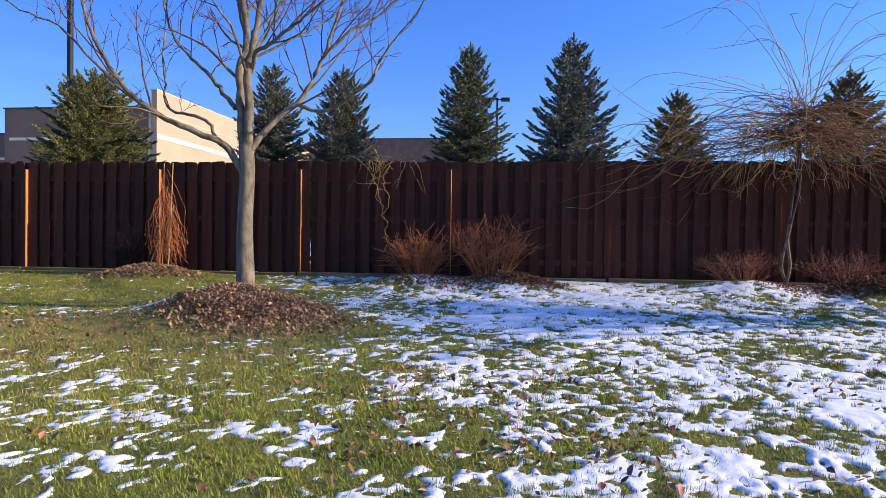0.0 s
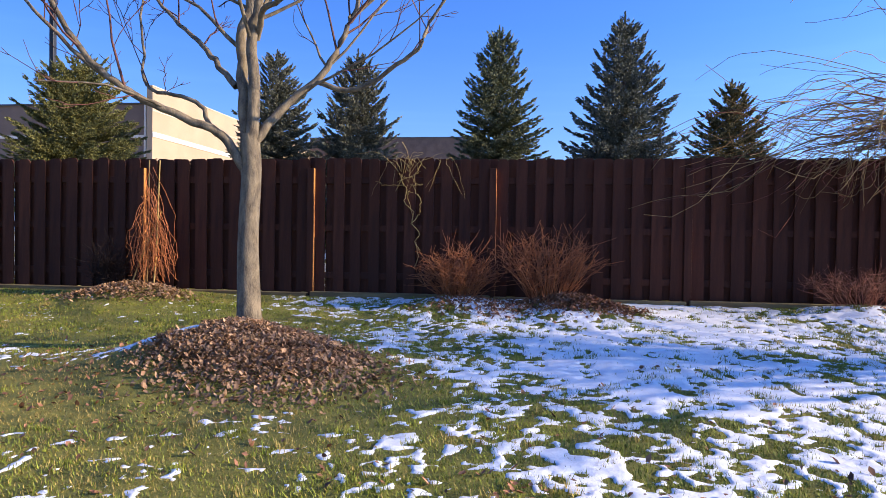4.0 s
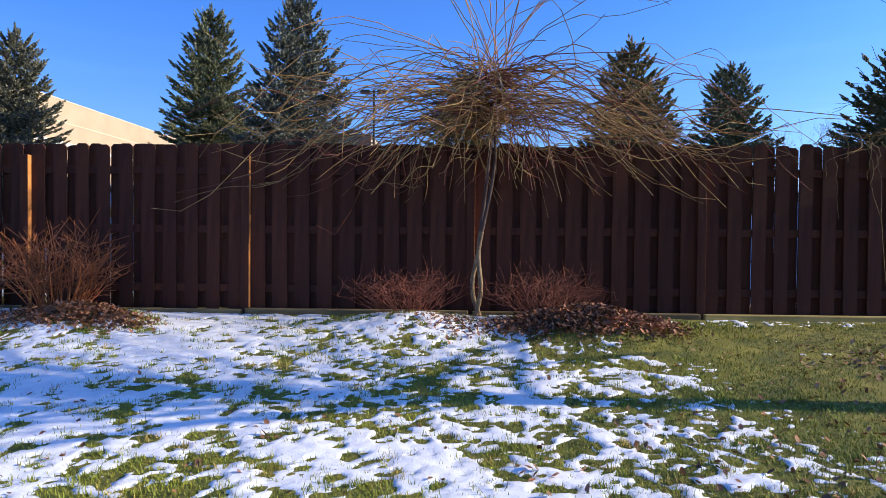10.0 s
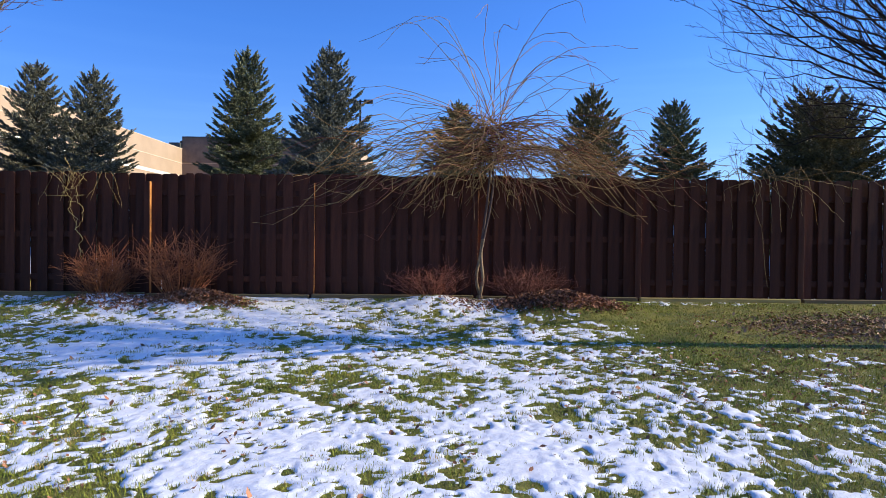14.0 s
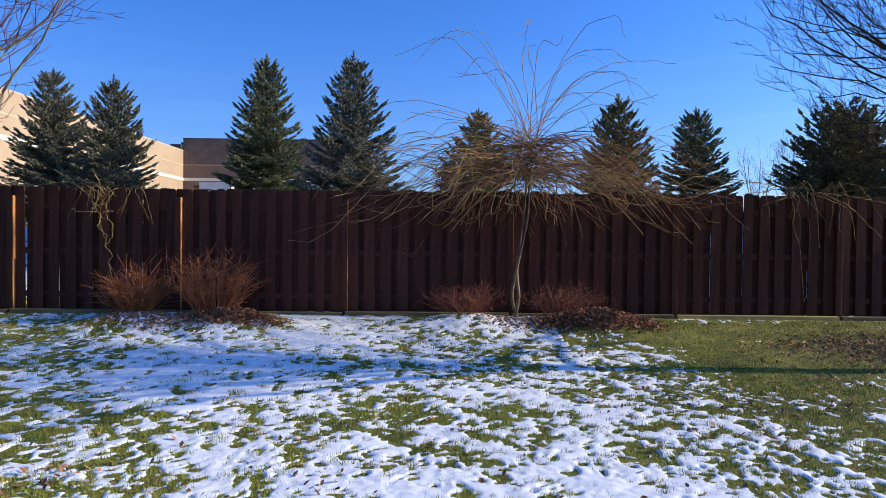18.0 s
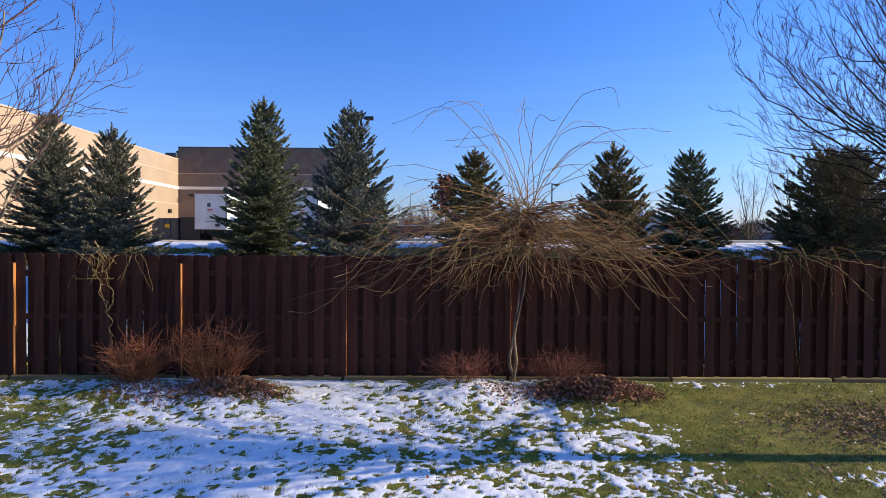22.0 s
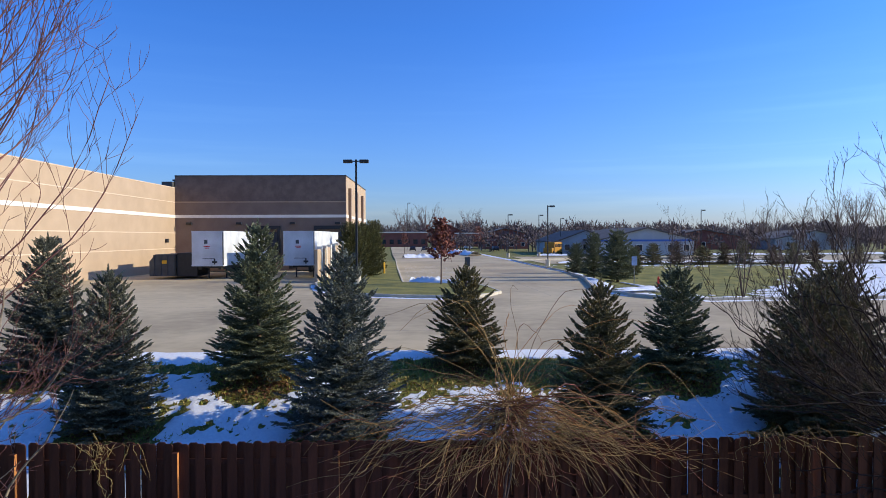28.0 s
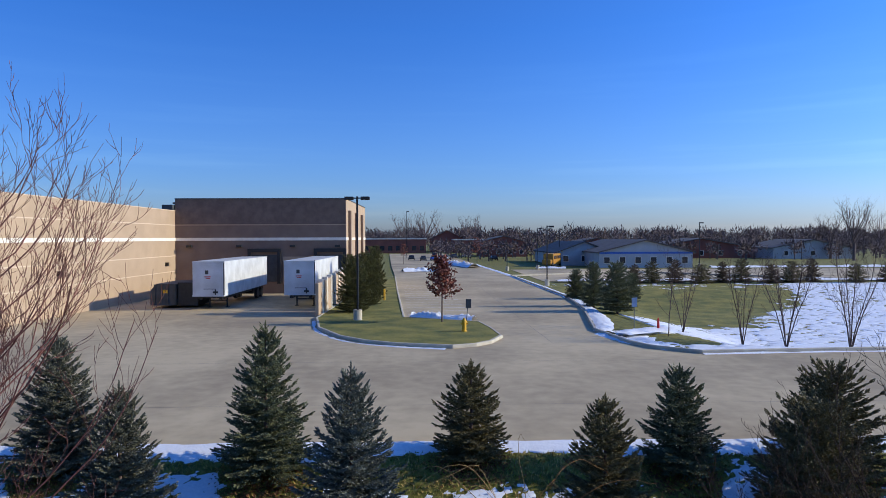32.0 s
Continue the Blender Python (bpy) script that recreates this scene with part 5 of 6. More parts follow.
for i in range(3):
    yy = 65.5 + i * 7.0
    part("pilaster", box((-5.4, -5.1, yy, yy + 0.9, ZG, 10.6)), M["wall_shade_brown"], store)
for yy, zz in ((40.0, 4.6), (60.5, 4.5)):
    part("wall_lamp", box((X0, X0 + 0.3, yy, yy + 0.4, zz, zz + 0.4), bevel=0.02), M["black"], store)
part("rooftop_unit", box((-25.6, -24.4, 63.0, 65.0, 10.6, 11.2), bevel=0.04), M["dark_grey"], store)

# trailer markings
for ob in [o for o in scene.objects if o.name.startswith("semi_trailer")]:
    part("emblem", box((1.05, 1.32, -0.024, -0.004, 3.0, 3.32)), M["dark_grey"], ob)
    part("marking", box((1.0, 1.5, -0.024, -0.004, 2.75, 2.82), (1.1, 1.45, -0.024, -0.004, 2.62, 2.68)), M["red"], ob)
    part("marking", box((0.9, 1.9, -0.024, -0.004, 1.75, 1.8)), M["dark_grey"], ob)
    part("air_hose", box((1.7, 2.1, -0.06, -0.004, 1.42, 1.58), (1.85, 1.95, -0.05, -0.004, 1.3, 1.75)), M["black"], ob)
    part("corner_post", box((2.55, 2.615, -0.015, 0.12, 1.25, 4.1)), M["dark_grey"], ob)

# pavement joints and cracks
jr = np.random.default_rng(3)
V, F = [], []


def strip(pts, w, z=0.006):
    p = np.array(pts, float)
    d = np.gradient(p, axis=0); d /= np.linalg.norm(d, axis=1)[:, None]
    nrm = np.stack([-d[:, 1], d[:, 0]], -1) * w / 2
    L, R = p + nrm, p - nrm
    zz = lot_z(p[:, 1]) + z
    b0 = sum(len(v) for v in V)
    V.append(np.concatenate([np.column_stack([L, zz]), np.column_stack([R, zz])]))
    n = len(p)
    for i in range(n - 1):
        F.append((b0 + i, b0 + n + i, b0 + n + i + 1, b0 + i + 1))


for yy in (11.5, 19.0):
    xs = np.arange(-60, 60, 0.7)
    strip(np.column_stack([xs, yy + 0.03 * np.cumsum(jr.normal(0, .3, len(xs)))]), 0.02)
ys = np.arange(24, 100, 1.5)
strip(np.column_stack([10.3 + 0.04 * np.cumsum(jr.normal(0, .3, len(ys))), ys]), 0.02)
j = new("pavement_joint", mesh("pavement_joint", np.concatenate(V), F, M["kerb_dark"]))
tagged(j, "dark cracks and joints in the pavement", "pavement", kind="structure")
V, F = [], []
for i in range(14):
    y = 40 + i * 2.75
    strip([(2.3 - 0.045 * (y - 37), y), (7.0 - 0.02 * (y - 37), y)], 0.12, 0.008)
j = new("stall_line", mesh("stall_line", np.concatenate(V), F, M["line"]))
tagged(j, "worn white parking stall lines", "road marking", kind="structure")


# ---- snow ridges along kerbs ----
def ridge(pts, w, h, seed, label):
    r = np.random.default_rng(seed)
    p = smooth_line([(x, y, 0) for x, y in pts], 14)[:, :2]
    d = np.gradient(p, axis=0); d /= np.linalg.norm(d, axis=1)[:, None] + 1e-9
    nrm = np.stack([-d[:, 1], d[:, 0]], -1)
    m = 11
    verts = []
    for s in np.linspace(-1, 1, m):
        k = w * (0.7 + 0.6 * fbm(p[:, 0] * 0.8, p[:, 1] * 0.8, seed, 2))
        c = p + nrm * (s * k)[:, None] / 2
        z = lot_z(c[:, 1]) + 0.12 * (h > 0.1) - 0.03 + h * (1 - s * s) * (0.35 + 1.2 * fbm(c[:, 0] * 1.6, c[:, 1] * 1.6, seed + 5, 3)) * (0.6 + 0.8 * r.random(len(p)))
        verts.append(np.column_stack([c, z]))
    n = len(p)
    q = [(a_ * n + i, a_ * n + i + 1, (a_ + 1) * n + i + 1, (a_ + 1) * n + i) for a_ in range(m - 1) for i in range(n - 1)]
    ob = new("snow_ridge", mesh("snow_ridge", np.concatenate(verts), q, M["snow"], True))
    return tagged(ob, label, "snow", kind="stuff")


ridge([(14.2, 29.0), (15.6, 34), (17.0, 44), (18.0, 56), (17.9, 75), (17.5, 98), (15.2, 150)], 1.25, 0.10, 1, "ploughed snow along the drive kerb")
ridge([(13.9, 28.0), (14.7, 24), (15.8, 21.7)], 1.3, 0.10, 2, "ploughed snow on the kerb corner")
ridge([(14.6, 27.0), (16.4, 28.5), (18.4, 29.5)], 1.6, 0.14, 3, "ploughed snow beside the sign")
ridge([(16.7, 20.4), (25, 20.8), (45, 20.9)], 0.35, 0.06, 4, "thin snow in the gutter")
ridge([(2.6, 37.1), (4.5, 36.0), (6.9, 34.6)], 1.1, 0.35, 5, "snow heaped at the island edge")
ridge([(-4.3, 36.2), (-3.3, 30.8), (-1.5, 26.6), (0.2, 24.5), (2.0, 23.35), (4.6, 22.4)], 0.4, 0.05, 6, "thin snow in the gutter of the island")
ridge([(-40, 7.25), (-10, 7.2), (0, 7.2), (12, 7.2), (40, 7.25)], 0.9, 0.08, 7, "strip of snow along the lot edge")
ridge([(-1.0, 113), (3.0, 114), (6.5, 113)], 2.4, 0.5, 8, "snow heap in the drive")
ridge([(8, 150), (11, 140), (13.5, 128)], 3.0, 0.7, 9, "snow heap beside the far drive")


def field_h(x, y):
    w = 5.0 * (fbm(x * 0.25, y * 0.25, 81, 2) - 0.5)
    edge = 40.0 + 1.4 * np.maximum(x - 29.5, 0) + w
    c = 0.10 + 0.80 * sstep(8.0, -7.0, y - edge) + 0.3 * sstep(66, 72, y)
    c = c - 0.75 * np.exp(-(((x - 18.6) / 2.7) ** 2 + ((y - 26.2) / 3.0) ** 2) ** 2)
    return np.clip((fbm(x * 0.35, y * 0.6, 83, 3) * 0.45 + 0.55 * fbm(x * 1.6, y * 2.2, 87, 3) - (1 - c)) * 1.0, -0.2, 0.05) + 0.05 * (fbm(x * 1.1, y * 1.1, 89, 3) - 0.5) + np.where(fbm(x * 2.6, y * 2.6, 97, 2) > 0.70, -0.12, 0)


X, Y = np.meshgrid(np.arange(18.2, 66, 0.6), np.arange(29, 80, 0.6))
i = np.arange(X.size).reshape(X.shape)
bl = new("basin_lawn", fast_mesh("basin_lawn", np.stack([X, Y, ground_z(X, Y) + 0.015 + 0.03 * fbm(X, Y, 7, 2)], -1).reshape(-1, 3), np.stack([i[:-1, :-1], i[:-1, 1:], i[1:, 1:], i[1:, :-1]], -1).reshape(-1, 4), M["lawn_green"], True))
tagged(bl, "yellow-green winter grass of the basin", "lawn", kind="structure")
sf = new("snow_field", sheet("snow_field", 14.9, 68, 21.4, 78, 0.22, lambda x, y: np.where((x > 18.6 + 0.0 * y) | (y < 30), field_h(x, y) + 0.02 - np.where(x < 18, 0.02, 0), -1), M["snow"]))
tagged(sf, "snow over the grassy basin", "snow", kind="stuff")

X, Y = np.meshgrid(np.arange(20.5, 150, 3.0), np.arange(84, 124, 2.0))
i = np.arange(X.size).reshape(X.shape)
fl = new("far_pavement", fast_mesh("far_pavement", np.stack([X, Y, ground_z(X, Y) + 0.05], -1).reshape(-1, 3), np.stack([i[:-1, :-1], i[:-1, 1:], i[1:, 1:], i[1:, :-1]], -1).reshape(-1, 4), M["concrete"], True))
tagged(fl, "grey parking pavement past the evergreen row", "pavement", kind="structure")
ridge([(22, 82.4), (40, 82.8), (70, 82.2), (120, 83)], 1.6, 0.2, 10, "strip of old snow along the far pavement")
ridge([(26, 124.5), (32, 123.5)], 2.0, 0.3, 11, "snow heap beside the far pavement")
ridge([(62, 124), (84, 124.4), (104, 124)], 1.6, 0.3, 12, "snow strip beside the far pavement")

# ---- plants of the lot ----
fir = [spruce_mesh(101, "spruce_russet", 0.85, 3.0, 0.5, 0.75, 3), spruce_mesh(102, "spruce_brown", 0.95, 3.0, 0.5, 0.6, 3)]
fir.append(spruce_mesh(103, "arborvitae", 0.9, 3.0, 1.1, 0.42, 6))
fir.append(spruce_mesh(104, "spruce", 0.85, 3.0, 0.9, 0.6, 6))
fir_trunk = spruce_trunk(3.0)


def evergreen(name, x, y, h, w, label, group, kind=0, z=None, turn=0):
    t = thing(name, (x, y, float(ground_z(x, y)) if z is None else z), label, "tree", group, turn=turn)
    for nm, me in (("trunk", fir_trunk), ("crown", fir[kind])):
        o = part(nm, me, None, t)
        o.scale = (w, w, h / 3.0)
    return t


evergreen("arborvitae", -2.1, 41.0, 4.5, 1.45, "large dark evergreen shrub beside the lamp post", "evergreens at the dock", 2, float(lot_z(40)) + 0.1)
evergreen("arborvitae", -1.6, 46.5, 4.6, 1.4, "large dark evergreen shrub on the lawn island", "evergreens at the dock", 2, float(lot_z(44)) + 0.1, 60)
evergreen("arborvitae", -1.6, 55.0, 5.2, 1.3, "tall evergreen shrub against the store", "evergreens at the dock", 2, float(lot_z(56)) + 0.1, 140)
for i, (x, y, h, w) in enumerate(((18.3, 54, 3.0, 1.3), (18.0, 46, 3.9, 1.25), (18.75, 41.5, 4.0, 1.75), (23.6, 53, 2.6, 1.0))):
    evergreen("evergreen", x, y, h, w, "dark green conical evergreen beside the drive", "evergreens beside the drive", 3, float(lot_z(y)) + 0.02, 77 * i)
for i, px in enumerate((1127, 1163, 1210, 1248, 1292, 1333, 1375, 1420, 1465, 1530, 1600)):
    x = 3.7 + (px - 757) / 1163 * 88
    evergreen("evergreen", x, 78 + (i % 3), 2.7 + 0.7 * ((i * 7) % 3) / 2, 1.5 + 0.35 * ((i * 5) % 4) / 3, "small dark evergreen in the row past the basin", "evergreen row", i % 2, None, 50 * i)


def clump_tree(x, y, h, stems, seed, label):
    r = np.random.default_rng(seed)
    t = thing("clump_birch", (x, y, float(ground_z(x, y))), label, "tree", "bare clump trees along the kerb")
    b_ = Tubes()
    for i in range(stems):
        a_ = Tubes()
        az = i * 2.4 + r.random()
        d = np.array([math.cos(az), math.sin(az), 0]) * (0.22 + 0.2 * r.random())
        limb(a_, b_, [d * 0.03, d * 0.25 * h + np.array([0, 0, 0.35 * h]), d * 0.6 * h + np.array([0, 0, 0.7 * h]), d * 0.8 * h + np.array([0, 0, h])], max(0.0302, 0.034 * h / 4.5), 0.009, r, 13, 2, 0.24 * h, 0.75, 0.01, 0.0045)
        part("trunk", a_.mesh("trunk", M["twig_birch"]), None, t)
    part("crown", b_.mesh("crown", M["twig_birch"]), None, t)


for i, (x, y, h, st) in enumerate(((19.9, 31.0, 4.0, 4), (21.2, 25.8, 4.4, 4), (23.0, 24.6, 4.6, 6), (26.5, 24.6, 5.0, 6), (30.6, 26, 4.8, 5), (17.65, 27.5, 4.4, 1))):
    clump_tree(x, y, h, st, 200 + i, "bare multi-stemmed young tree by the kerb")


def lone_tree(x, y, h, seed, label):
    r = np.random.default_rng(seed)
    a_, b_ = Tubes(), Tubes()
    a_.add(smooth_line([(0, 0, -0.3), (0.1, 0, 0.25 * h), (0, 0.1, 0.45 * h)]), 0.028 * h, 0.018 * h, 8)
    for i in range(11):
        az = i * 2.4 + r.random()
        d = np.array([math.cos(az), math.sin(az), 0]) * (0.10 + 0.34 * r.random()) * h
        z0 = (0.25 + 0.02 * i) * h
        limb(a_, b_, [np.array([0, 0, z0]), d * 0.4 + np.array([0, 0, z0 + 0.18 * h]), d * 0.8 + np.array([0, 0, z0 + 0.38 * h]), d + np.array([0, 0, min(h, z0 + 0.62 * h)])], 0.010 * h, 0.03, r, 9, 1, 0.2 * h, 0.4)
    t = thing("bare_tree", (x, y, float(ground_z(x, y))), label, "tree", "tall bare trees on the horizon")
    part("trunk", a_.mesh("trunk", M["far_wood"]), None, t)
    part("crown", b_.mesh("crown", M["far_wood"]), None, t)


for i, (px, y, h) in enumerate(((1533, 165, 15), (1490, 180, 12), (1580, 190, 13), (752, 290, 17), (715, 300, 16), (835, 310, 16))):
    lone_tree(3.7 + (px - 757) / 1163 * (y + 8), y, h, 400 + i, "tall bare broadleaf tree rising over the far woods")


def russet_tree(x, y, h, seed, leaves=1500):
    r = np.random.default_rng(seed)
    a_ = Tubes()
    a_.add([(0, 0, -0.1), (0.02, 0, h * 0.5), (0, 0, h)], 0.06, 0.01, 8)
    P = []
    for i in range(26):
        z = h * (0.36 + 0.6 * i / 26)
        az = i * 2.4
        L = 0.30 * h * (1 - 0.7 * (i / 26)) * (0.7 + 0.5 * r.random())
        d = np.array([math.cos(az), math.sin(az), 0.5])
        p = np.array([[0, 0, z], d * L * 0.5 + [0, 0, z], d * L + [0, 0, z + 0.1]])
        a_.add(p, 0.014, 0.004, 4)
        for k in range(leaves // 26):
            s = 0.2 + 0.8 * r.random()
            P.append(np.array([0, 0, z]) + d * L * s + r.normal(0, 0.11, 3))
    P = np.array(P); n = len(P); s = 0.07 + 0.05 * r.random(n)
    u, v = r.normal(size=(n, 3)), r.normal(size=(n, 3))
    u /= np.linalg.norm(u, axis=1)[:, None]; v /= np.linalg.norm(v, axis=1)[:, None]
    i = np.arange(n)
    t = thing("young_oak", (x, y, float(lot_z(y)) + 0.14), "young tree still holding russet brown leaves", "tree", "russet trees in the lot")
    part("trunk", a_.mesh("trunk", M["spruce_bark"]), None, t)
    part("crown", fast_mesh("crown", np.concatenate([P - u * s[:, None], P + v * s[:, None], P + u * s[:, None], P - v * s[:, None]]), np.stack([i, i + n, i + 2 * n, i + 3 * n], -1), M["leaf_red"]), None, t)


russet_tree(4.65, 33.6, 4.4, 1)
russet_tree(15.7, 149, 6.5, 2, 700)
russet_tree(-2.2, 150, 5.0, 3, 600)


# ---- small lot furniture ----
hy = thing("fire_hydrant", (5.85, 28.4, float(lot_z(28.4)) + 0.15), "yellow fire hydrant on the lawn island", "hydrant")
bm = cyl(0.13, 0.12, 0, 0.62, n=14); cyl(0.17, 0.17, 0, 0.06, n=14, bm=bm); cyl(0.16, 0.15, 0.55, 0.62, n=14, bm=bm)
part("barrel", bm, M["yellow"], hy)
part("bonnet", cyl(0.14, 0.04, 0.62, 0.80, n=14), M["yellow"], hy)
for sx in (-1, 1):
    bm = cyl(0.06, 0.06, -0.06, 0.06, n=10)
    bmesh.ops.rotate(bm, verts=bm.verts, matrix=Matrix.Rotation(radians(90), 3, "Y"))
    bmesh.ops.translate(bm, verts=bm.verts, vec=(sx * 0.16, 0, 0.46))
    part("nozzle", bm, M["yellow"], hy)
hy = thing("fire_hydrant", (17.6, 29.0, float(lot_z(29)) + 0.2), "red marker post with hydrant in the snow", "hydrant")
part("barrel", cyl(0.075, 0.065, 0, 0.5, n=12), M["red"], hy)
part("bonnet", cyl(0.075, 0.02, 0.5, 0.62, n=12), M["red"], hy)


def sign_post(x, y, lean, mat, label):
    t = thing("sign_post", (x, y, float(lot_z(y)) + 0.12), label, "sign", "small signs in the lot")
    tb = Tubes(); tb.add([(0, 0, -0.1), (lean, 0, 1.9)], 0.025, 0.025, 6)
    part("pole", tb.mesh("pole", M["dark_grey"]), None, t)
    part("plate", box((lean - 0.16, lean + 0.16, -0.045, -0.028, 1.35, 1.9), bevel=0.004), M[mat], t)


sign_post(5.95, 28.9, 0.18, "dark_grey", "leaning small sign behind the yellow hydrant")
sign_post(16.2, 29.2, 0.0, "sign_blue", "blue and white accessible parking sign in the snow")
for i, (x, y) in enumerate(((-0.4, 52),)):
    t = thing("bollard", (x, y, float(lot_z(y)) + 0.15), "yellow steel bollard on the lawn strip", "bollard", "yellow bollards")
    part("tube", cyl(0.1, 0.1, 0, 1.0, n=14), M["yellow"], t)
    part("cap", cyl(0.1, 0.03, 1.0, 1.06, n=14), M["yellow"], t)
t = thing("utility_box", (-1.7, 58, float(lot_z(58)) + 0.15), "dark green utility cabinet on the lawn strip", "utility box")
part("body", box((-0.5, 0.5, -0.4, 0.4, 0, 1.7), bevel=0.03), M["dark_grey"], t)
part("door", box((-0.42, 0.42, -0.425, -0.402, 0.15, 1.5)), M["dark_grey"], t)

lamp_post(18.9, 115, 9.3, "black lamp post beside the far drive", 1)
lamp_post(25.8, 121, 9.4, "black lamp post beside the far drive", 1)
lamp_post(36.0, 150, 9.6, "black lamp post in the far lot", 1)
lamp_post(19.5, 188, 9.4, "black lamp post in the far lot", 1)
lamp_post(-3.0, 200, 16.0, "tall pale mast in the far lot", 1, False)


# ---- distant buildings ----
def gable_house(name, x, y, w, d, h, rise, wall, roof, label, windows=4, turn=0):
    z = float(ground_z(x, y))
    t = thing(name, (x, y, z), label, "building", "distant buildings", turn=turn)
    bm = bmesh.new()
    o = [(-w / 2, 0), (w / 2, 0), (w / 2, h), (0, h + rise), (-w / 2, h)]
    f = bm.faces.new([bm.verts.new((a_, 0, b_)) for a_, b_ in o])
    r_ = bmesh.ops.extrude_face_region(bm, geom=[f])
    bmesh.ops.translate(bm, verts=[v for v in r_["geom"] if isinstance(v, bmesh.types.BMVert)], vec=(0, d, 0))
    bmesh.ops.recalc_face_normals(bm, faces=bm.faces)
    part("wall", bm, M[wall], t)
    bm = bmesh.new()
    ov = 0.6
    sl = rise / (w / 2)
    for sg in (-1, 1):
        e = sg * (w / 2 + ov)
        pts = [(0, -ov, h + rise), (e, -ov, h - ov * sl), (e, d + ov, h - ov * sl), (0, d + ov, h + rise)]
        lo = [bm.verts.new((a_, b_, c_ + 0.02)) for a_, b_, c_ in pts]
        hi = [bm.verts.new((a_, b_, c_ + 0.27)) for a_, b_, c_ in pts]
        bm.faces.new(lo); bm.faces.new(hi)
        for i in range(4):
            bm.faces.new((lo[i], lo[(i + 1) % 4], hi[(i + 1) % 4], hi[i]))
    bmesh.ops.recalc_face_normals(bm, faces=bm.faces)
    part("roof", bm, M[roof], t)
    for i in range(windows):
        wx = -w / 2 + w * (i + 0.5) / windows
        wd = part("window", box((wx - 0.7, wx + 0.7, -0.06, -0.004, 0.9, 2.4)), M["band"], t)
        part("pane", box((wx - 0.58, wx + 0.58, -0.08, -0.064, 1.02, 2.28)), M["glass"], wd)
    return t


g = gable_house("office_building", 50.0, 128, 20, 34, 3.3, 2.5, "siding", "roof_blue", "pale blue gabled office building with grey roof", 6)
part("trim", box((-10, 10, -0.09, -0.02, 3.0, 3.4)), M["blue"], g, "dark blue trim band")
gable_house("office_wing", 40, 141, 13, 30, 3.0, 2.4, "siding", "roof_blue", "low pale wing with snow-dusted roof", 3)
gable_house("far_building", 118, 182, 24, 20, 3.2, 2.4, "siding", "roof_blue", "pale building with greenish roof past the field", 3)
gable_house("far_building", 88, 190, 30, 16, 3.4, 2.6, "brick", "roof_blue", "low brown house past the field", 5)
gable_house("far_building", 66, 230, 26, 16, 3.6, 2.6, "brick", "roof_blue", "low brown house behind the field", 5)
gable_house("far_building", 30, 215, 16, 20, 5.0, 2.0, "brick", "roof_blue", "brick building past the drive", 4)
gable_house("far_building", 13, 300, 16, 20, 6.0, 4.0, "brick", "roof_blue", "brick hall with grey hipped roof", 4)
for x, w, h in ((-14, 34, 6.0), (22, 14, 5.5)):
    z = float(ground_z(x, 270))
    t = thing("school_building", (x, 272, z), "long low red brick building with flat roof", "building", "distant buildings")
    part("wall", box((-w / 2, w / 2, 0, 18, 0, h)), M["brick"], t)
    part("roof", box((-w / 2 - 0.3, w / 2 + 0.3, -0.3, 18.3, h, h + 0.5)), M["band"], t)
    for i in range(int(w / 3.4)):
        wx = -w / 2 + 1.7 + i * 3.4
        part("window", box((wx - 0.9, wx + 0.9, -0.06, -0.01, 1.2, 3.2)), M["glass"], t)
t = thing("school_bus", (33.5, 139, float(ground_z(33.5, 139))), "yellow school bus parked by the office", "bus", turn=62)
part("body", box((-3.6, 3.6, 0, 2.4, 0.5, 2.9), bevel=0.15), M["bus_paint"], t)
part("hood", box((-5.0, -3.6, 0.2, 2.2, 0.5, 1.6), bevel=0.12), M["bus_paint"], t)
for i in range(7):
    part("window", box((-3.2 + i * 0.95, -2.5 + i * 0.95, -0.03, -0.004, 1.75, 2.45)), M["glass"], t)
for wx in (-3.9, 2.2):
    bm = cyl(0.5, 0.5, -0.15, 0.15, n=16)
    bmesh.ops.rotate(bm, verts=bm.verts, matrix=Matrix.Rotation(radians(90), 3, "X"))
    bmesh.ops.translate(bm, verts=bm.verts, vec=(wx, 0.14, 0.5))
    part("wheel", bm, M["black"], t)


def car_parts():
    bm = box((-2.1, 2.1, -0.85, 0.85, 0.32, 0.92), bevel=0.14)
    cab = bmesh.new()
    lo = [(-1.3, -0.78), (1.2, -0.78), (1.2, 0.78), (-1.3, 0.78)]
    hi = [(-0.85, -0.62), (0.6, -0.62), (0.6, 0.62), (-0.85, 0.62)]
    a_ = [cab.verts.new((x, y, 0.90)) for x, y in lo]; b_ = [cab.verts.new((x, y, 1.42)) for x, y in hi]
    cab.faces.new(b_)
    for i in range(4):
        cab.faces.new((a_[i], a_[(i + 1) % 4], b_[(i + 1) % 4], b_[i]))
    bmesh.ops.recalc_face_normals(cab, faces=cab.faces)
    return bm, cab


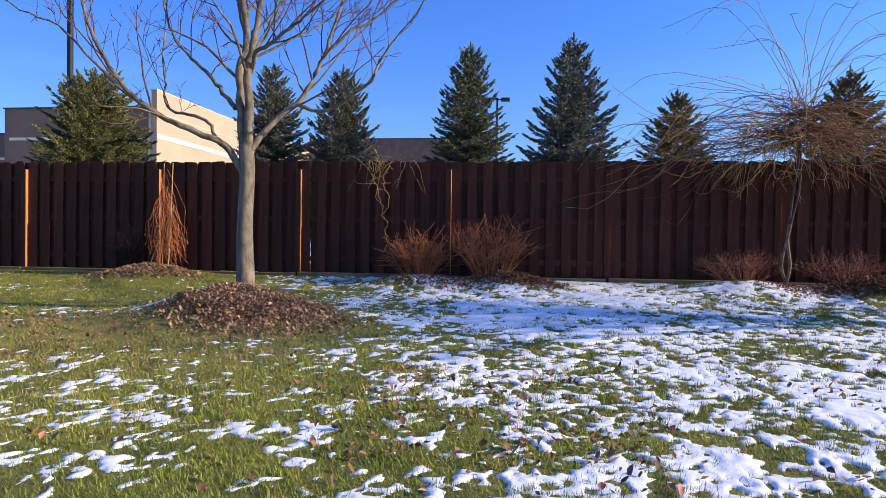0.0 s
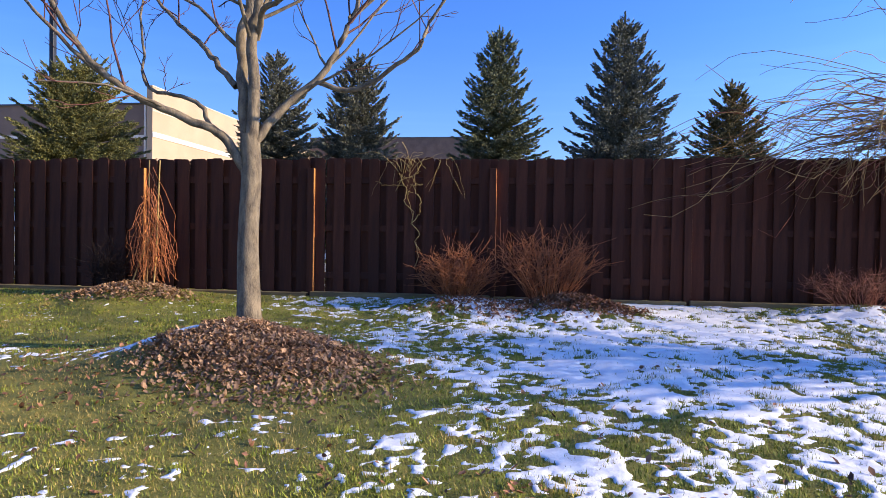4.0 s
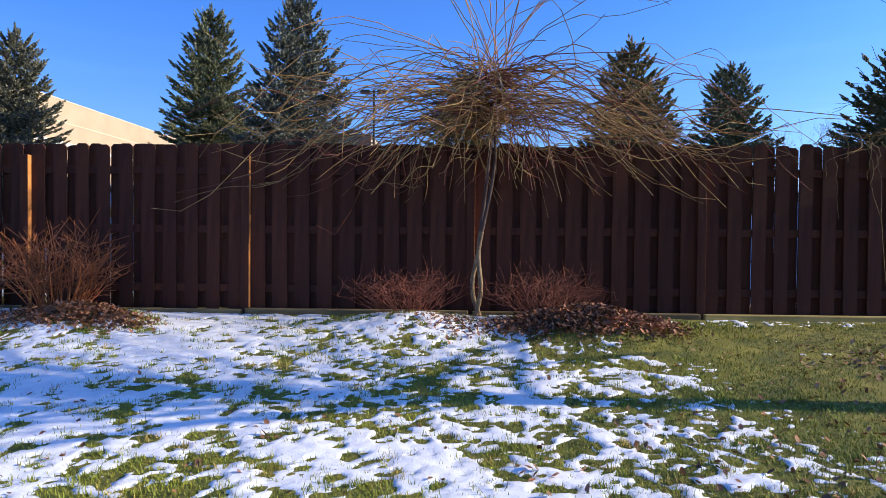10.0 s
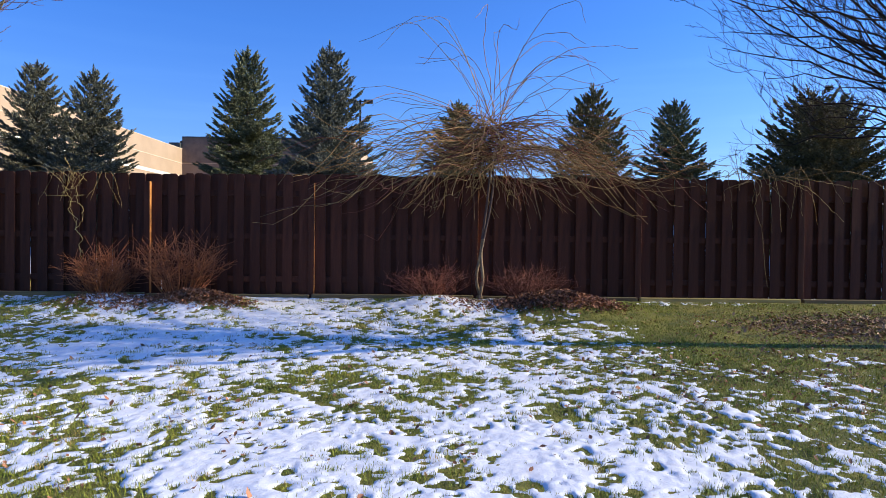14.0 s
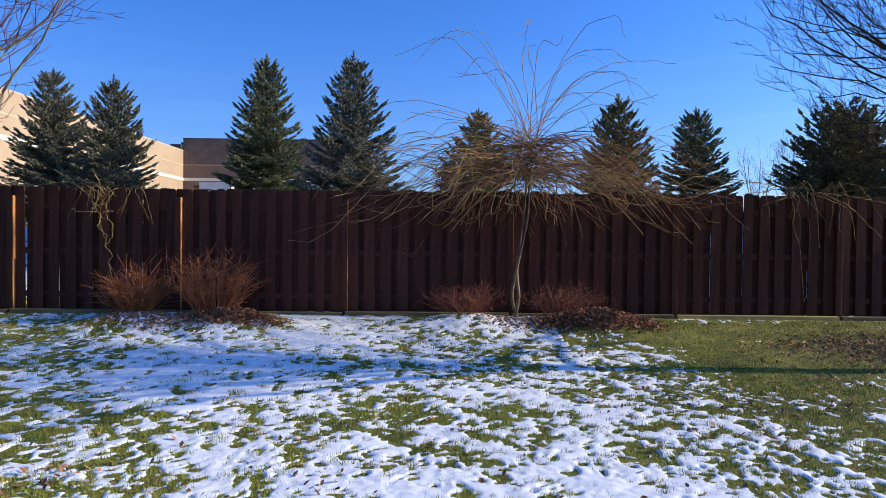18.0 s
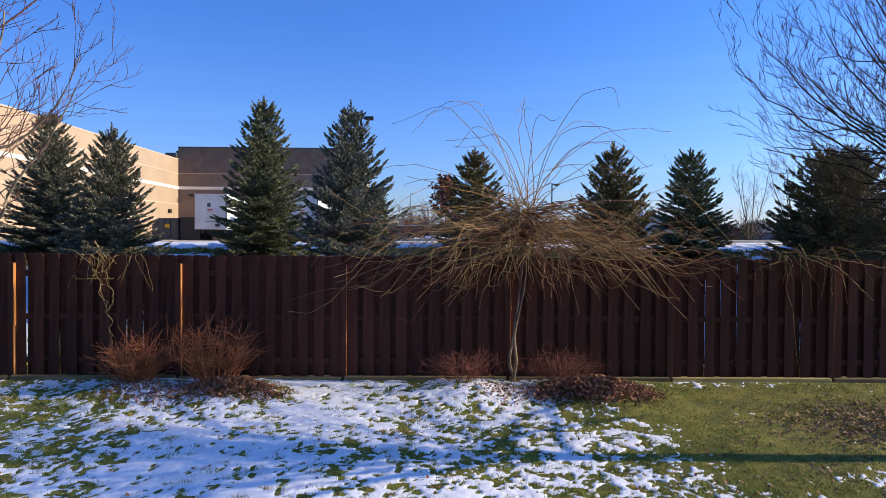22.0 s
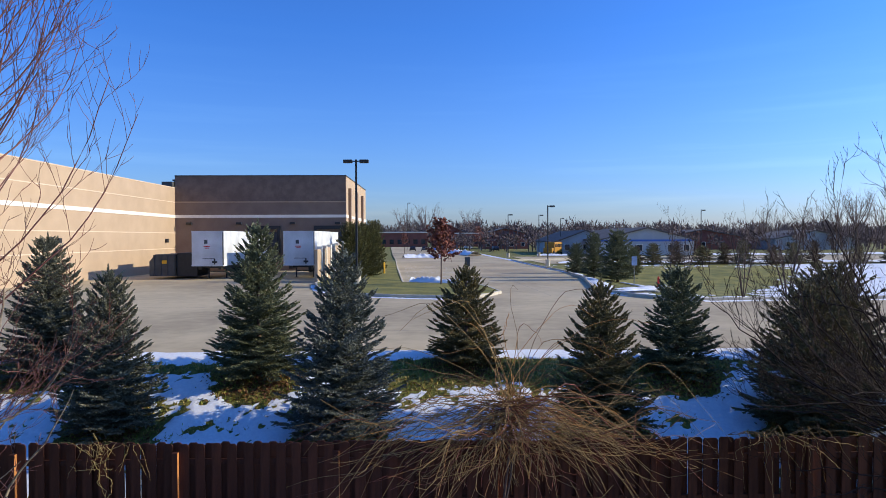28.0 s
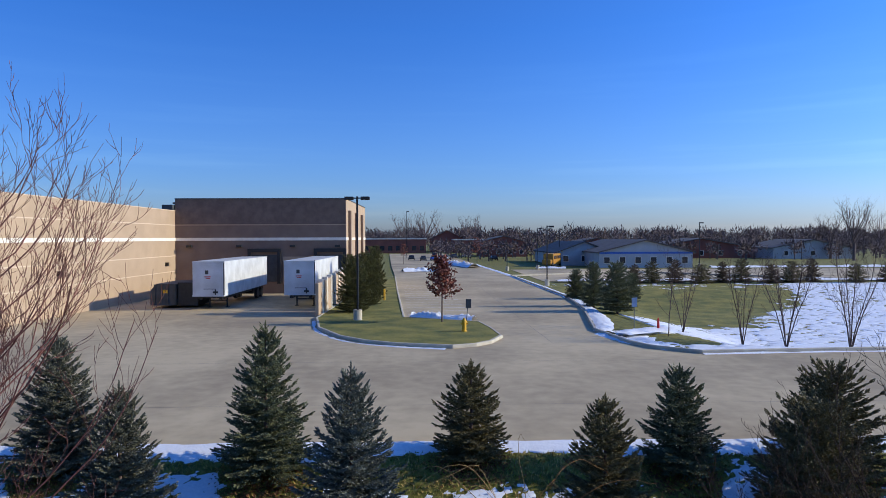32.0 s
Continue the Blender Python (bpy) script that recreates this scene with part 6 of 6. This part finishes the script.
for i, (x, y, mat, col) in enumerate(((2.5, 176, "dark_grey", "dark grey"), (5.5, 177, "blue", "blue"), (8.2, 176, "white", "white"), (-1.0, 182, "black", "black"), (12.0, 196, "dark_grey", "dark grey"), (16.5, 205, "white", "white"), (6.0, 205, "red", "dark red"), (22.5, 176, "black", "black"))):
    t = thing("parked_car", (x, y, float(ground_z(x, y)) + 0.12), col + " car parked in the far lot", "car", "parked cars", turn=90 + 7 * (i % 3))
    bm, cab = car_parts()
    part("body", bm, M[mat], t)
    part("cabin", cab, M["glass"], t)
    for wx in (-1.3, 1.3):
        for wy in (-0.8, 0.8):
            w = cyl(0.32, 0.32, -0.1, 0.1, n=12)
            bmesh.ops.rotate(w, verts=w.verts, matrix=Matrix.Rotation(radians(90), 3, "X"))
            bmesh.ops.translate(w, verts=w.verts, vec=(wx, wy, 0.32))
            part("wheel", w, M["black"], t)

# ---- far woods ----
fr = np.random.default_rng(99)
P0, P1, P2 = [], [], []
for i in range(1500):
    y = fr.uniform(290, 470)
    x = fr.uniform(-0.75, 0.85) * y + 20
    if i > 1180:
        y = fr.uniform(170, 290); x = fr.uniform(0.02, 0.8) * y
    h = fr.uniform(8, 15.0) * (0.5 if i > 1180 else 1)
    z = float(ground_z(x, y))
    n = 105
    d = fr.normal(size=(n, 3)); d /= np.linalg.norm(d, axis=1)[:, None]
    rr = fr.random(n) ** 0.4
    wide = fr.uniform(0.30, 0.46)
    c = np.array([x, y, z + 0.58 * h])
    tip = c + d * rr[:, None] * np.array([wide * h, wide * h, 0.42 * h])
    run = (tip - c) * 0.35 + fr.normal(0, 0.035 * h, (n, 3)) + np.array([0, 0, 0.05 * h])
    root = tip - run
    w = fr.normal(0, 1, (n, 3)) * np.array([0.18, 0.06, 0.12])
    P0.append(root - w); P1.append(root + w); P2.append(tip)
    tr = np.array([[x - 0.2, y, z - 0.5], [x + 0.2, y, z - 0.5], [x, y, z + h * 0.8]])
    P0.append(tr[:1]); P1.append(tr[1:2]); P2.append(tr[2:])
A, B, C = np.concatenate(P0), np.concatenate(P1), np.concatenate(P2)
i = np.arange(len(A))
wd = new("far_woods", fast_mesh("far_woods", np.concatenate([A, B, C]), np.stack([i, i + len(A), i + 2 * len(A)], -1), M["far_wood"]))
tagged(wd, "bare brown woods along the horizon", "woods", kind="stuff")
